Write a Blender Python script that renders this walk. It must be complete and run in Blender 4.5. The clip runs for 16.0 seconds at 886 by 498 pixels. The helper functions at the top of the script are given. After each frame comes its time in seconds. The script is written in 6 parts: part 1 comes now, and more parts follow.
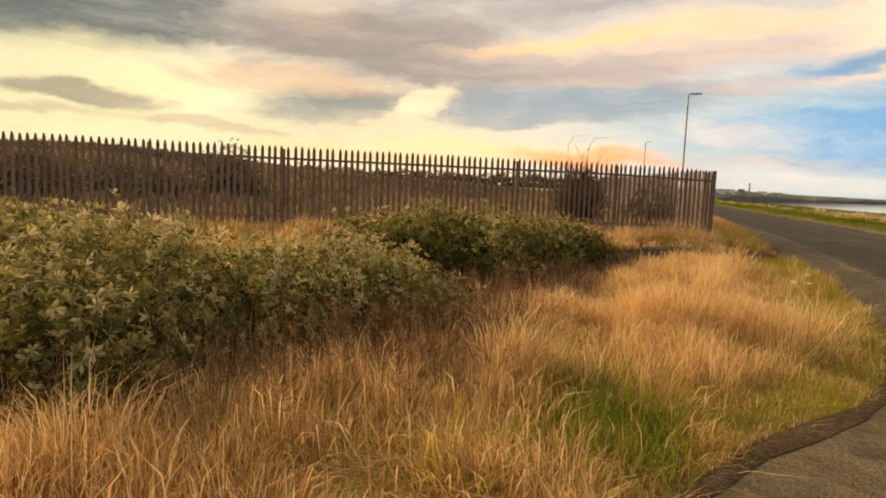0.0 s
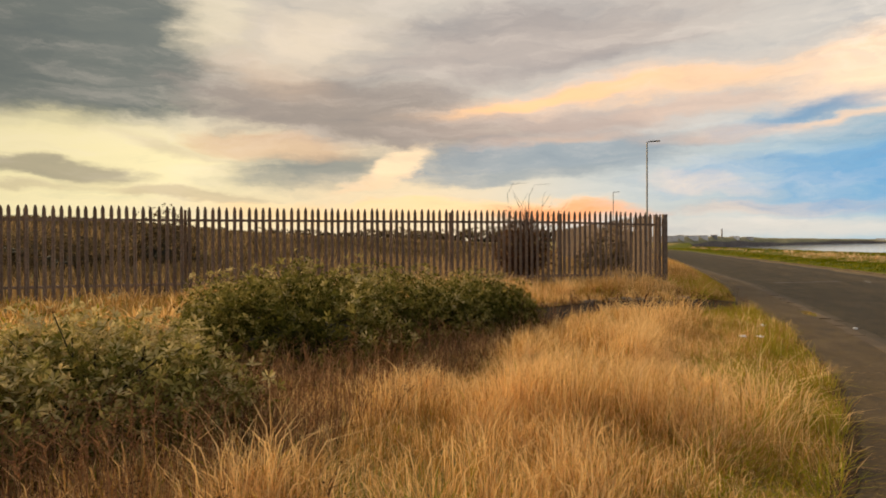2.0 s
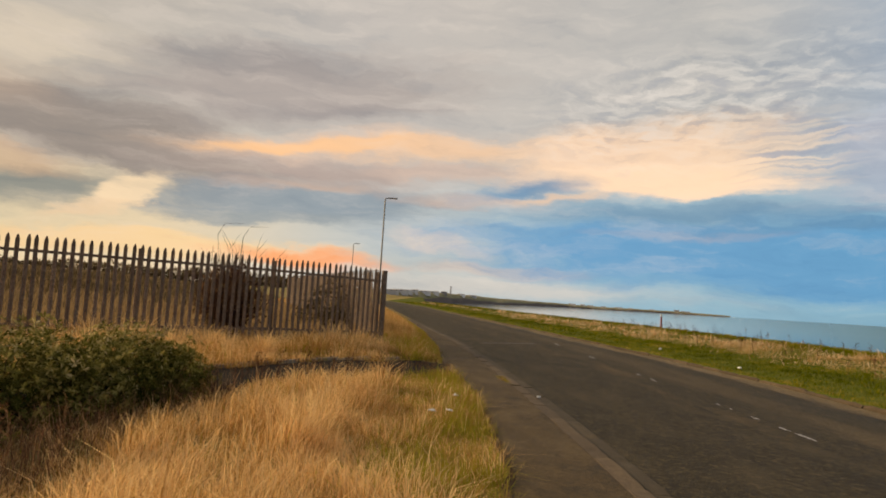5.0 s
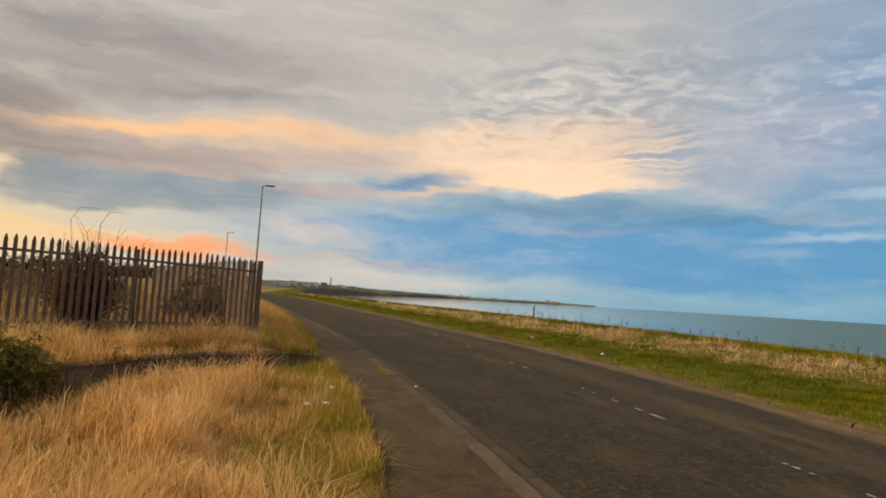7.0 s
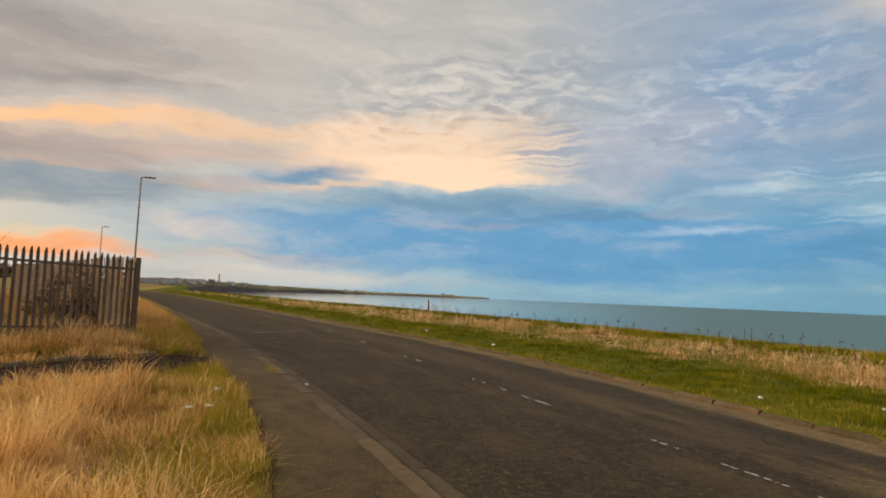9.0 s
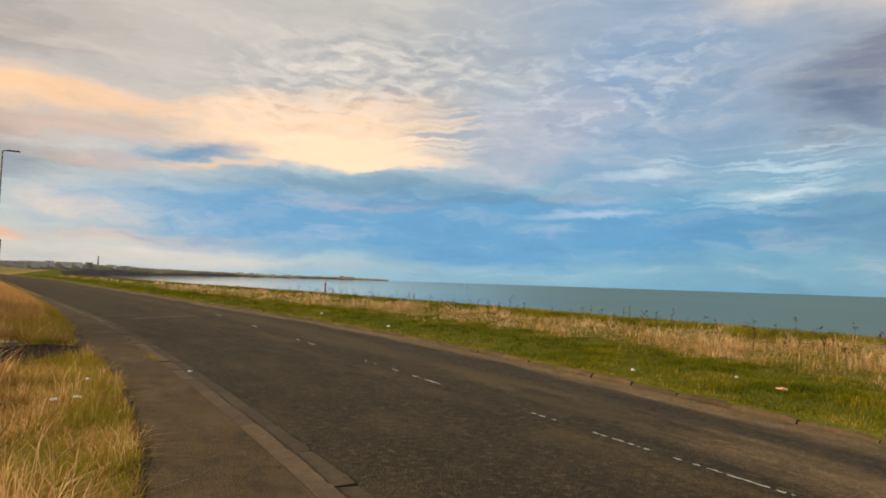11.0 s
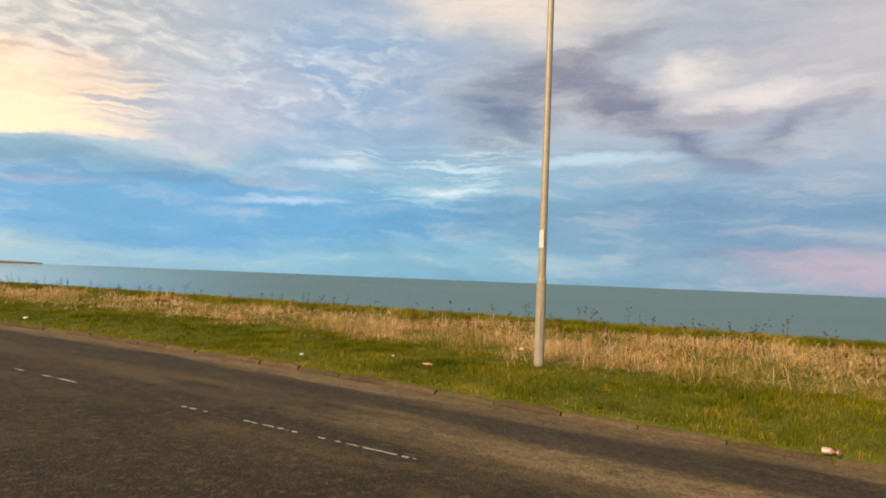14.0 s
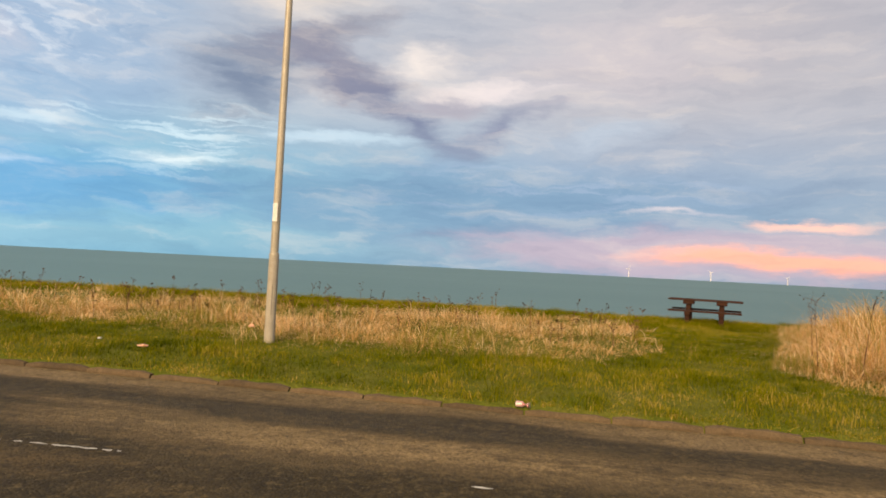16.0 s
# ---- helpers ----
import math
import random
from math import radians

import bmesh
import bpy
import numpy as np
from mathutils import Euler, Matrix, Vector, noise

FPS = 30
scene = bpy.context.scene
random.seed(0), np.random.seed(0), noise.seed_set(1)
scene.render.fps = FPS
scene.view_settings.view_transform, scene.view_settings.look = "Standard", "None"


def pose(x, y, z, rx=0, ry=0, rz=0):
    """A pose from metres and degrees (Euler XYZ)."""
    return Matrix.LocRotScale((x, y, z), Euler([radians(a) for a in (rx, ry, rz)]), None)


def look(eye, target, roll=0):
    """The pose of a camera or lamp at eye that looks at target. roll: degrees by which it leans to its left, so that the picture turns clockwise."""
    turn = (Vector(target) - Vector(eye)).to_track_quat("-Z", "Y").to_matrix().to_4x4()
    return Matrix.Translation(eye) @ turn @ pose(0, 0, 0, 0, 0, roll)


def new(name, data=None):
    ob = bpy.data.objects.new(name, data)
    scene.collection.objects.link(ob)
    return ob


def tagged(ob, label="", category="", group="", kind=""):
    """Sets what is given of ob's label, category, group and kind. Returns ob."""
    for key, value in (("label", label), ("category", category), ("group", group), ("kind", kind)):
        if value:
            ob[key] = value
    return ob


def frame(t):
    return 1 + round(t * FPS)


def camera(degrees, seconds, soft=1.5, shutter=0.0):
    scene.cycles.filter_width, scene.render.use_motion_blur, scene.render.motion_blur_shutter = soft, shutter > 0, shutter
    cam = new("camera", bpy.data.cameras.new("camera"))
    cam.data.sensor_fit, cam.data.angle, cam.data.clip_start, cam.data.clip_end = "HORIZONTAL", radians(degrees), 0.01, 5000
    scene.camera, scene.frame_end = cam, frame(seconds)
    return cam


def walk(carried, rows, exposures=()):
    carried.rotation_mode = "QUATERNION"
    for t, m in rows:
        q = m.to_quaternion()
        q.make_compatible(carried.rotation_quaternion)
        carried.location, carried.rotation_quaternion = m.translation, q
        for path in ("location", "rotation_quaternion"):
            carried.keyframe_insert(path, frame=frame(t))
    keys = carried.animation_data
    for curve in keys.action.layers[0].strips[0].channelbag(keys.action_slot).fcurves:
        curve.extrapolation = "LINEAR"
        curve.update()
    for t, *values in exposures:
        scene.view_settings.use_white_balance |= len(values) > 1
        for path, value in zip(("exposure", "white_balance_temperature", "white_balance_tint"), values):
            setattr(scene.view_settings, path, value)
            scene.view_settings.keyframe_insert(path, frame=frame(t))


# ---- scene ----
cam = camera(70.8, 16.0, 1.8)
PATH = [
    (0, (0.547, 0.624, 1.314), (-0.237, 2.453, 1.108), 2.3),
    (0.5, (0.641, 1.008, 1.265), (-0.173, 2.827, 1.099), 4.5),
    (1, (0.775, 1.468, 1.262), (-0.068, 3.281, 1.209), -0.3),
    (1.5, (0.956, 1.968, 1.254), (0.124, 3.784, 1.141), 1.8),
    (2, (1.056, 2.349, 1.261), (0.323, 4.21, 1.243), -0.3),
    (2.5, (1.141, 2.64, 1.261), (0.314, 4.461, 1.231), 2.9),
    (3, (1.205, 2.973, 1.264), (0.557, 4.865, 1.255), 3.8),
    (3.5, (1.271, 3.272, 1.312), (0.784, 5.211, 1.371), 2.3),
    (4, (1.357, 3.468, 1.283), (0.998, 5.435, 1.339), 3.7),
    (4.5, (1.424, 3.562, 1.342), (1.363, 5.556, 1.479), 4.3),
    (5, (1.453, 3.481, 1.378), (1.51, 5.474, 1.534), 3.6),
    (7.5, (1.491, 3.497, 1.384), (2.017, 5.421, 1.533), 3.1),
    (8, (1.512, 3.478, 1.391), (2.115, 5.379, 1.537), 2.3),
    (10.5, (1.576, 3.428, 1.388), (2.549, 5.171, 1.518), 2.7),
    (11, (1.619, 3.362, 1.396), (2.662, 5.065, 1.5), 1.9),
    (11.5, (1.659, 3.309, 1.4), (2.77, 4.969, 1.51), 1.9),
    (12, (1.685, 3.291, 1.398), (2.84, 4.92, 1.51), 1.8),
    (12.5, (1.737, 3.226, 1.395), (2.991, 4.782, 1.49), 2.1),
    (13, (1.774, 3.172, 1.39), (3.163, 4.608, 1.479), 1.8),
    (13.5, (1.821, 3.156, 1.406), (3.42, 4.353, 1.512), 2.6),
    (14, (1.886, 3.149, 1.408), (3.602, 4.171, 1.503), 2.3),
    (14.5, (1.916, 3.158, 1.408), (3.741, 3.969, 1.506), 3.0),
    (15, (1.947, 3.149, 1.404), (3.854, 3.744, 1.502), 3.1),
    (15.5, (1.952, 3.125, 1.406), (3.911, 3.517, 1.501), 2.8),
    (16, (1.957, 3.111, 1.395), (3.942, 3.352, 1.451), 2.9),
]
walk(cam, [(t, look(eye, target, roll)) for t, eye, target, roll in PATH], 
     [(0, 0.31, 7100, 10), (1, 0.18, 7000, 10), (2, 0.10, 6900, 10), (5, -0.16, 6750, 10), (8, -0.18, 6750, 10), (12.5, 0.08, 6800, 10), (14, 0.20, 7000, 12), (16, 0.32, 7100, 13)])


# ---- world and light ----
def lin(r, g, b):
    """Linear colour from 0..255 display values."""
    return tuple((v / 255 / 12.92) if v < 10 else ((v / 255 + 0.055) / 1.055) ** 2.4 for v in (r, g, b)) + (1.0,)


SUN_AZ, SUN_EL = -80.0, 28.0
world = bpy.data.worlds.new("evening_sky")
scene.world = world
world.use_nodes = True
wt = world.node_tree
wt.nodes.clear()


def wn(kind, **kw):
    n = wt.nodes.new(kind)
    for k, v in kw.items():
        n.inputs[k].default_value = v
    return n


def wmath(op, a, b=None, c=None, clamp=False):
    n = wt.nodes.new("ShaderNodeMath")
    n.operation = op
    n.use_clamp = clamp
    for i, v in enumerate((a, b, c)):
        if v is None:
            continue
        if isinstance(v, (int, float)):
            n.inputs[i].default_value = v
        else:
            wt.links.new(v, n.inputs[i])
    return n.outputs[0]


def wmix(fac, a, b, mode="MIX"):
    n = wt.nodes.new("ShaderNodeMix")
    n.data_type, n.blend_type = "RGBA", mode
    for i, v in ((0, fac), (6, a), (7, b)):
        if isinstance(v, (int, float, tuple)):
            n.inputs[i].default_value = v
        else:
            wt.links.new(v, n.inputs[i])
    return n.outputs[2]


def wramp(fac, stops, interp="EASE"):
    n = wt.nodes.new("ShaderNodeValToRGB")
    n.color_ramp.interpolation = interp
    el = n.color_ramp.elements
    while len(el) < len(stops):
        el.new(0.5)
    for e, (p, c) in zip(el, stops):
        e.position, e.color = p, c
    wt.links.new(fac, n.inputs[0])
    return n.outputs[0]


def wrange(v, a, b, c=0.0, d=1.0):
    n = wt.nodes.new("ShaderNodeMapRange")
    n.interpolation_type = "SMOOTHSTEP"
    wt.links.new(v, n.inputs[0])
    for i, q in enumerate((a, b, c, d)):
        n.inputs[i + 1].default_value = q
    return n.outputs[0]


tc = wt.nodes.new("ShaderNodeTexCoord")
sep = wt.nodes.new("ShaderNodeSeparateXYZ")
wt.links.new(tc.outputs["Generated"], sep.inputs[0])
AZ = wmath("MULTIPLY", wmath("ARCTAN2", sep.outputs[0], sep.outputs[1]), 57.2958)
EL = wmath("MULTIPLY", wmath("ARCSINE", sep.outputs[2]), 57.2958)
flat = wt.nodes.new("ShaderNodeCombineXYZ")
wt.links.new(AZ, flat.inputs[0])
wt.links.new(EL, flat.inputs[1])


def wnoise(vec, sx, sy, scale, detail=5.0, rough=0.55, turn=0.0, off=0.0, distort=0.0):
    m = wt.nodes.new("ShaderNodeMapping")
    m.inputs["Scale"].default_value = (sx, sy, 1)
    m.inputs["Rotation"].default_value = (0, 0, radians(turn))
    m.inputs["Location"].default_value = (off, off * 0.7, off * 1.3)
    wt.links.new(vec, m.inputs[0])
    n = wn("ShaderNodeTexNoise", Scale=scale, Detail=detail, Roughness=rough, Distortion=distort)
    wt.links.new(m.outputs[0], n.inputs["Vector"])
    return n


def wvec(op, a, b):
    n = wt.nodes.new("ShaderNodeVectorMath")
    n.operation = op
    for i, v in enumerate((a, b)):
        if isinstance(v, tuple):
            n.inputs[i].default_value = v
        else:
            wt.links.new(v, n.inputs[i])
    return n.outputs[0]


# directions bent by two scales of drift, so that cloud edges are torn
w1 = wnoise(flat.outputs[0], 0.5, 1.0, 0.16, 6.0, 0.6)
w2 = wnoise(flat.outputs[0], 0.35, 1.6, 0.55, 5.0, 0.6, 6, 3.0)
warp = wvec("ADD", flat.outputs[0], wvec("MULTIPLY", wvec("SUBTRACT", w1.outputs["Color"], (0.5, 0.5, 0.5)), (11.0, 4.0, 0)))
warp_soft = warp
warp = wvec("ADD", warp, wvec("MULTIPLY", wvec("SUBTRACT", w2.outputs["Color"], (0.5, 0.5, 0.5)), (4.0, 1.3, 0)))


torn = wnoise(warp, 0.28, 1.25, 0.5, 8.0, 0.62, 9, 21.0).outputs["Fac"]


def cloud(base, az, el, ra, re, tilt, colour, amount, edge=0.55, tex=None, tear=0.75):
    """A bank of cloud in the direction az, el, with half widths ra and re degrees, torn at its rim."""
    m = wt.nodes.new("ShaderNodeMapping")
    m.vector_type = "TEXTURE"
    m.inputs["Location"].default_value = (az, el, 0)
    m.inputs["Rotation"].default_value = (0, 0, radians(tilt))
    m.inputs["Scale"].default_value = (ra * 1.25, re * 1.25, 1)
    wt.links.new(warp, m.inputs[0])
    g = wt.nodes.new("ShaderNodeTexGradient")
    g.gradient_type = "SPHERICAL"
    wt.links.new(m.outputs[0], g.inputs[0])
    rag = wmath("MULTIPLY", wmath("MULTIPLY", wmath("SUBTRACT", torn, 0.5), tear), wrange(g.outputs["Fac"], 0.0, 0.2))
    fac = wmath("MULTIPLY", wrange(wmath("ADD", g.outputs["Fac"], rag), 0.0, edge), amount)
    if tex is not None:
        fac = wmath("MULTIPLY", fac, tex)
    return wmix(fac, base, lin(*colour))


nishita = wt.nodes.new("ShaderNodeTexSky")
nishita.sky_type = "NISHITA"
nishita.sun_disc = False
nishita.sun_elevation, nishita.sun_rotation = radians(SUN_EL), radians(SUN_AZ)
nish = wmix(1.0, nishita.outputs[0], (0.1, 0.1, 0.1, 1), "MULTIPLY")

azf = wmath("DIVIDE", wmath("ADD", AZ, 180.0), 360.0)
low = wramp(azf, [(0.0, lin(150, 160, 180)), (0.2, lin(190, 185, 175)), (0.33, lin(246, 236, 190)), (0.43, lin(236, 214, 178)),
                  (0.49, lin(190, 196, 198)), (0.55, lin(146, 186, 210)), (0.66, lin(112, 170, 205)), (0.78, lin(124, 154, 192)),
                  (0.9, lin(140, 155, 180))])
high = wramp(azf, [(0.0, lin(140, 150, 170)), (0.3, lin(168, 168, 160)), (0.4, lin(200, 192, 180)), (0.5, lin(200, 194, 188)),
                   (0.56, lin(192, 190, 188)), (0.64, lin(150, 170, 198)), (0.7, lin(172, 180, 198)), (0.8, lin(178, 180, 194)),
                   (0.92, lin(150, 158, 178))])
sky = wmix(wrange(EL, 6.0, 16.0), low, high)
sky = wmix(0.12, sky, nish)
# banks of cloud, broad ones first: the bright west with its grey banks
sky = cloud(sky, -54, 15.5, 14, 6.0, 4, (112, 120, 119), 0.97, 0.4)
sky = cloud(sky, -52, 6.6, 15, 3.6, 0, (246, 236, 190), 0.85, 0.6)
sky = cloud(sky, -45, 8.3, 8, 0.7, -8, (206, 194, 168), 0.6, 0.9)
sky = cloud(sky, -57, 4.6, 9, 0.5, 2, (196, 184, 156), 0.6, 0.9)
sky = cloud(sky, -53, 6.1, 7, 0.9, -4, (160, 154, 138), 0.8)
sky = cloud(sky, -44, 4.4, 6, 0.7, 0, (190, 174, 148), 0.6)
sky = cloud(sky, -41.5, 18.4, 4, 2.6, 20, (232, 222, 200), 0.8, 0.8)
sky = cloud(sky, -29, 11.8, 16, 3.6, -6, (152, 144, 140), 0.95, 0.5)
sky = cloud(sky, -36, 14.6, 7, 1.6, -12, (192, 172, 156), 0.65, 0.9)
sky = cloud(sky, -14, 17.5, 20, 4.0, 6, (170, 162, 160), 0.85, 0.8)
sky = cloud(sky, -17, 19.4, 14, 1.5, 4, (150, 146, 148), 0.6, 0.9)
sky = cloud(sky, -8, 16.2, 13, 1.0, 6, (152, 146, 148), 0.55, 0.9)
sky = cloud(sky, -34, 17.4, 9, 3.2, 12, (232, 218, 198), 0.65, 1.0)
sky = cloud(sky, -33, 6.8, 9, 1.9, 3, (140, 146, 144), 0.9, 0.8)
sky = cloud(sky, -36, 8.6, 8, 1.2, -6, (210, 178, 148), 0.65)
sky = cloud(sky, -12, 7.6, 14, 2.0, 3, (136, 152, 166), 0.85)
sky = cloud(sky, -15, 5.9, 9, 0.8, 2, (150, 160, 166), 0.7, 0.8)
sky = cloud(sky, -25.3, 7.1, 3.4, 1.1, 22, (252, 226, 190), 0.95, 0.6)
sky = cloud(sky, -29, 5.4, 5, 0.5, 10, (242, 212, 176), 0.7, 0.9)
sky = cloud(sky, -10, 10.6, 15, 1.8, 2, (178, 162, 156), 0.9, 0.8)
sky = cloud(sky, -12, 9.0, 9, 0.6, 3, (206, 178, 160), 0.6, 0.9)
sky = cloud(sky, 4, 9.0, 9, 0.8, 2, (202, 182, 172), 0.75, 0.8)
sky = cloud(sky, -24, 3.2, 18, 1.2, 0, (252, 216, 164), 0.8)
sky = cloud(sky, -11, 2.8, 8, 1.0, -1, (255, 172, 118), 0.95, 0.8)
sky = cloud(sky, 1, 4.9, 5, 0.9, -6, (222, 208, 196), 0.8)
sky = cloud(sky, 7, 3.0, 9, 0.7, 0, (220, 200, 186), 0.65)
sky = cloud(sky, 7, 1.2, 20, 1.4, 0, (210, 204, 198), 0.75, 0.9)
# the blue north over the bay
sky = cloud(sky, 50, 15.0, 11, 7.0, 30, (132, 162, 198), 0.6)
sky = cloud(sky, 33, 5.0, 34, 3.4, 0, (92, 152, 202), 0.8)
sky = cloud(sky, 22, 8.4, 20, 1.4, 1, (106, 142, 174), 0.75, 1.0)
sky = cloud(sky, 24, 6.6, 10, 0.45, 1, (156, 166, 188), 0.6, 0.9)
sky = cloud(sky, 36, 7.4, 16, 0.6, 2, (98, 140, 178), 0.6, 0.9)
# the lit peach band, its thin western line and its broad eastern mass
sky = cloud(sky, -9, 13.0, 16, 1.5, 6, (228, 196, 172), 0.8, 0.9)
sky = cloud(sky, -10, 12.9, 13, 0.75, 6, (252, 202, 154), 0.95, 0.7)
sky = cloud(sky, 1, 13.4, 12, 1.4, 3, (238, 200, 166), 0.85, 0.8)
sky = cloud(sky, 2, 11.5, 10, 0.9, 2, (212, 188, 174), 0.75, 0.8)
sky = cloud(sky, 19, 13.4, 13, 3.6, 4, (244, 212, 184), 0.95, 0.6)
sky = cloud(sky, 21, 11.6, 11, 1.6, 1, (252, 220, 190), 0.95, 0.55)
sky = cloud(sky, 25, 10.9, 8, 0.9, -2, (255, 222, 192), 0.9, 0.5)
sky = cloud(sky, 8.5, 10.2, 6.0, 1.1, 9, (106, 148, 186), 0.85, 1.0)
sky = cloud(sky, 11, 9.5, 5.5, 0.5, 4, (232, 200, 174), 0.7, 0.8)
sky = cloud(sky, 39, 13.2, 8, 4.0, 20, (178, 180, 198), 0.6)
# rippled cloud above it, with combed ends
rip = wnoise(warp, 0.62, 1.7, 0.85, 5.0, 0.5, 20, 7.0)
rip_hi = wrange(rip.outputs["Fac"], 0.44, 0.70)
rip_lo = wrange(rip.outputs["Fac"], 0.54, 0.30)
sky = cloud(sky, 24, 18.0, 17, 5.2, 8, (232, 226, 222), 0.5, 0.9, rip_hi)
sky = cloud(sky, 24, 18.0, 17, 5.2, 8, (138, 148, 168), 0.48, 0.9, rip_lo)
sky = cloud(sky, 46, 17.0, 14, 5.0, 12, (206, 214, 228), 0.5, 0.8, rip_hi)
comb = wnoise(warp_soft, 0.14, 2.8, 0.9, 2.0, 0.5, 10, 5.0)
sky = cloud(sky, 30.5, 13.2, 5.5, 3.2, 10, (240, 216, 196), 0.6, 0.9, wrange(comb.outputs["Fac"], 0.44, 0.64))
sky = cloud(sky, 31.5, 13.6, 5.5, 3.4, 10, (150, 160, 184), 0.6, 0.9, wrange(comb.outputs["Fac"], 0.54, 0.34))
# the east: a dark hanging bank with bright holes, pale streaks, pink at the horizon
sky = cloud(sky, 85, 5.5, 24, 4.0, 0, (110, 148, 186), 0.65)
sky = cloud(sky, 64, 24.0, 14, 3.4, -6, (226, 214, 206), 0.9, 1.0)
sky = cloud(sky, 98, 18.5, 16, 4.5, 4, (188, 186, 200), 0.7, 0.9)
sky = cloud(sky, 65.5, 15.8, 5.5, 4.6, 24, (106, 124, 155), 0.9, 1.0)
sky = cloud(sky, 71, 19.6, 8, 1.7, 18, (132, 136, 158), 0.85, 0.8)
sky = cloud(sky, 74, 16.6, 8, 2.6, -16, (124, 128, 154), 0.9, 0.8)
sky = cloud(sky, 79.5, 13.2, 7, 2.0, -30, (108, 120, 155), 0.92, 1.1)
sky = cloud(sky, 87.5, 12.6, 7, 1.3, 24, (120, 130, 164), 0.85, 1.2)
sky = cloud(sky, 83, 14.6, 5, 1.4, 0, (158, 156, 176), 0.7, 0.9)
sky = cloud(sky, 80.5, 18.0, 5.0, 2.0, -4, (226, 220, 222), 0.85, 1.2)
sky = cloud(sky, 87.5, 16.0, 5.5, 1.0, 3, (214, 210, 220), 0.9, 0.8)
sky = cloud(sky, 97, 12.2, 8, 1.4, 6, (176, 194, 218), 0.75, 1.0)
streak = wnoise(warp, 0.14, 1.5, 0.8, 6.0, 0.6, -4, 33.0)
st_hi = wrange(streak.outputs["Fac"], 0.47, 0.64)
sky = cloud(sky, 58, 9.6, 13, 3.4, 6, (188, 214, 234), 0.85, 0.8, st_hi)
sky = cloud(sky, 58, 8.0, 5, 0.9, 6, (210, 226, 238), 0.8, 1.3)
sky = cloud(sky, 45, 6.2, 6, 0.5, 2, (170, 196, 226), 0.8, 0.9)
sky = cloud(sky, 49, 9.8, 6, 0.6, 8, (182, 206, 226), 0.7, 0.8)
sky = cloud(sky, 73, 11.2, 7, 0.7, 4, (180, 206, 230), 0.8, 0.8)
sky = cloud(sky, 92, 7.5, 22, 3.0, 2, (150, 174, 208), 0.6, 0.8, st_hi)
sky = cloud(sky, 106, 2.0, 24, 2.4, 0, (186, 172, 194), 0.75)
sky = cloud(sky, 113, 1.7, 14, 1.0, -1, (255, 184, 164), 0.95, 0.8)
sky = cloud(sky, 113, 4.7, 5, 0.5, -2, (242, 200, 192), 0.9, 0.8)
sky = cloud(sky, 103, 5.6, 5, 0.35, 0, (206, 204, 220), 0.7, 0.9)
# folds and fine streaks over all
folds = wnoise(warp, 0.10, 0.42, 0.75, 7.0, 0.6, 7, 17.0)
sky = wmix(wrange(folds.outputs["Fac"], 0.50, 0.34, 0.0, 0.2), sky, wmix(1.0, sky, (0.62, 0.66, 0.74, 1), "MULTIPLY"))
fine = wnoise(warp, 0.22, 1.1, 0.5, 8.0, 0.62, 5, 11.0)
sky = wmix(wrange(fine.outputs["Fac"], 0.47, 0.72, 0.0, 0.34), sky, wmix(0.5, sky, lin(248, 236, 226)))
sky = wmix(wrange(fine.outputs["Fac"], 0.5, 0.28, 0.0, 0.40), sky, wmix(1.0, sky, (0.68, 0.74, 0.82, 1), "MULTIPLY"))
sky = wmix(wrange(EL, 0.0, -1.5), sky, lin(90, 110, 112))
bg = wn("ShaderNodeBackground", Strength=1.0)
glow = wramp(azf, [(0.0, (0.85, 0.85, 0.85, 1)), (0.32, (0.84, 0.82, 0.79, 1)), (0.40, (1.08, 1.05, 1.01, 1)), (0.47, (1.17, 1.15, 1.12, 1)), (0.53, (1.19, 1.17, 1.13, 1)),
                   (0.62, (1.16, 1.17, 1.12, 1)), (0.69, (1.06, 1.06, 1.0, 1)), (0.82, (1.05, 1.02, 0.95, 1)), (1.0, (0.95, 0.95, 0.95, 1))])
sky = wmix(1.0, sky, glow, "MULTIPLY")
wt.links.new(sky, bg.inputs[0])
wout = wt.nodes.new("ShaderNodeOutputWorld")
wt.links.new(bg.outputs[0], wout.inputs[0])

sun_data = bpy.data.lights.new("sun", "SUN")
sun_data.energy, sun_data.angle, sun_data.color = 4.2, radians(20), (1.0, 0.78, 0.52)
sun = new("sun", sun_data)
sa, se = radians(SUN_AZ), radians(SUN_EL)
sun.matrix_world = look((0, 0, 60), (-math.sin(sa) * math.cos(se), -math.cos(sa) * math.cos(se), 60 - math.sin(se)))


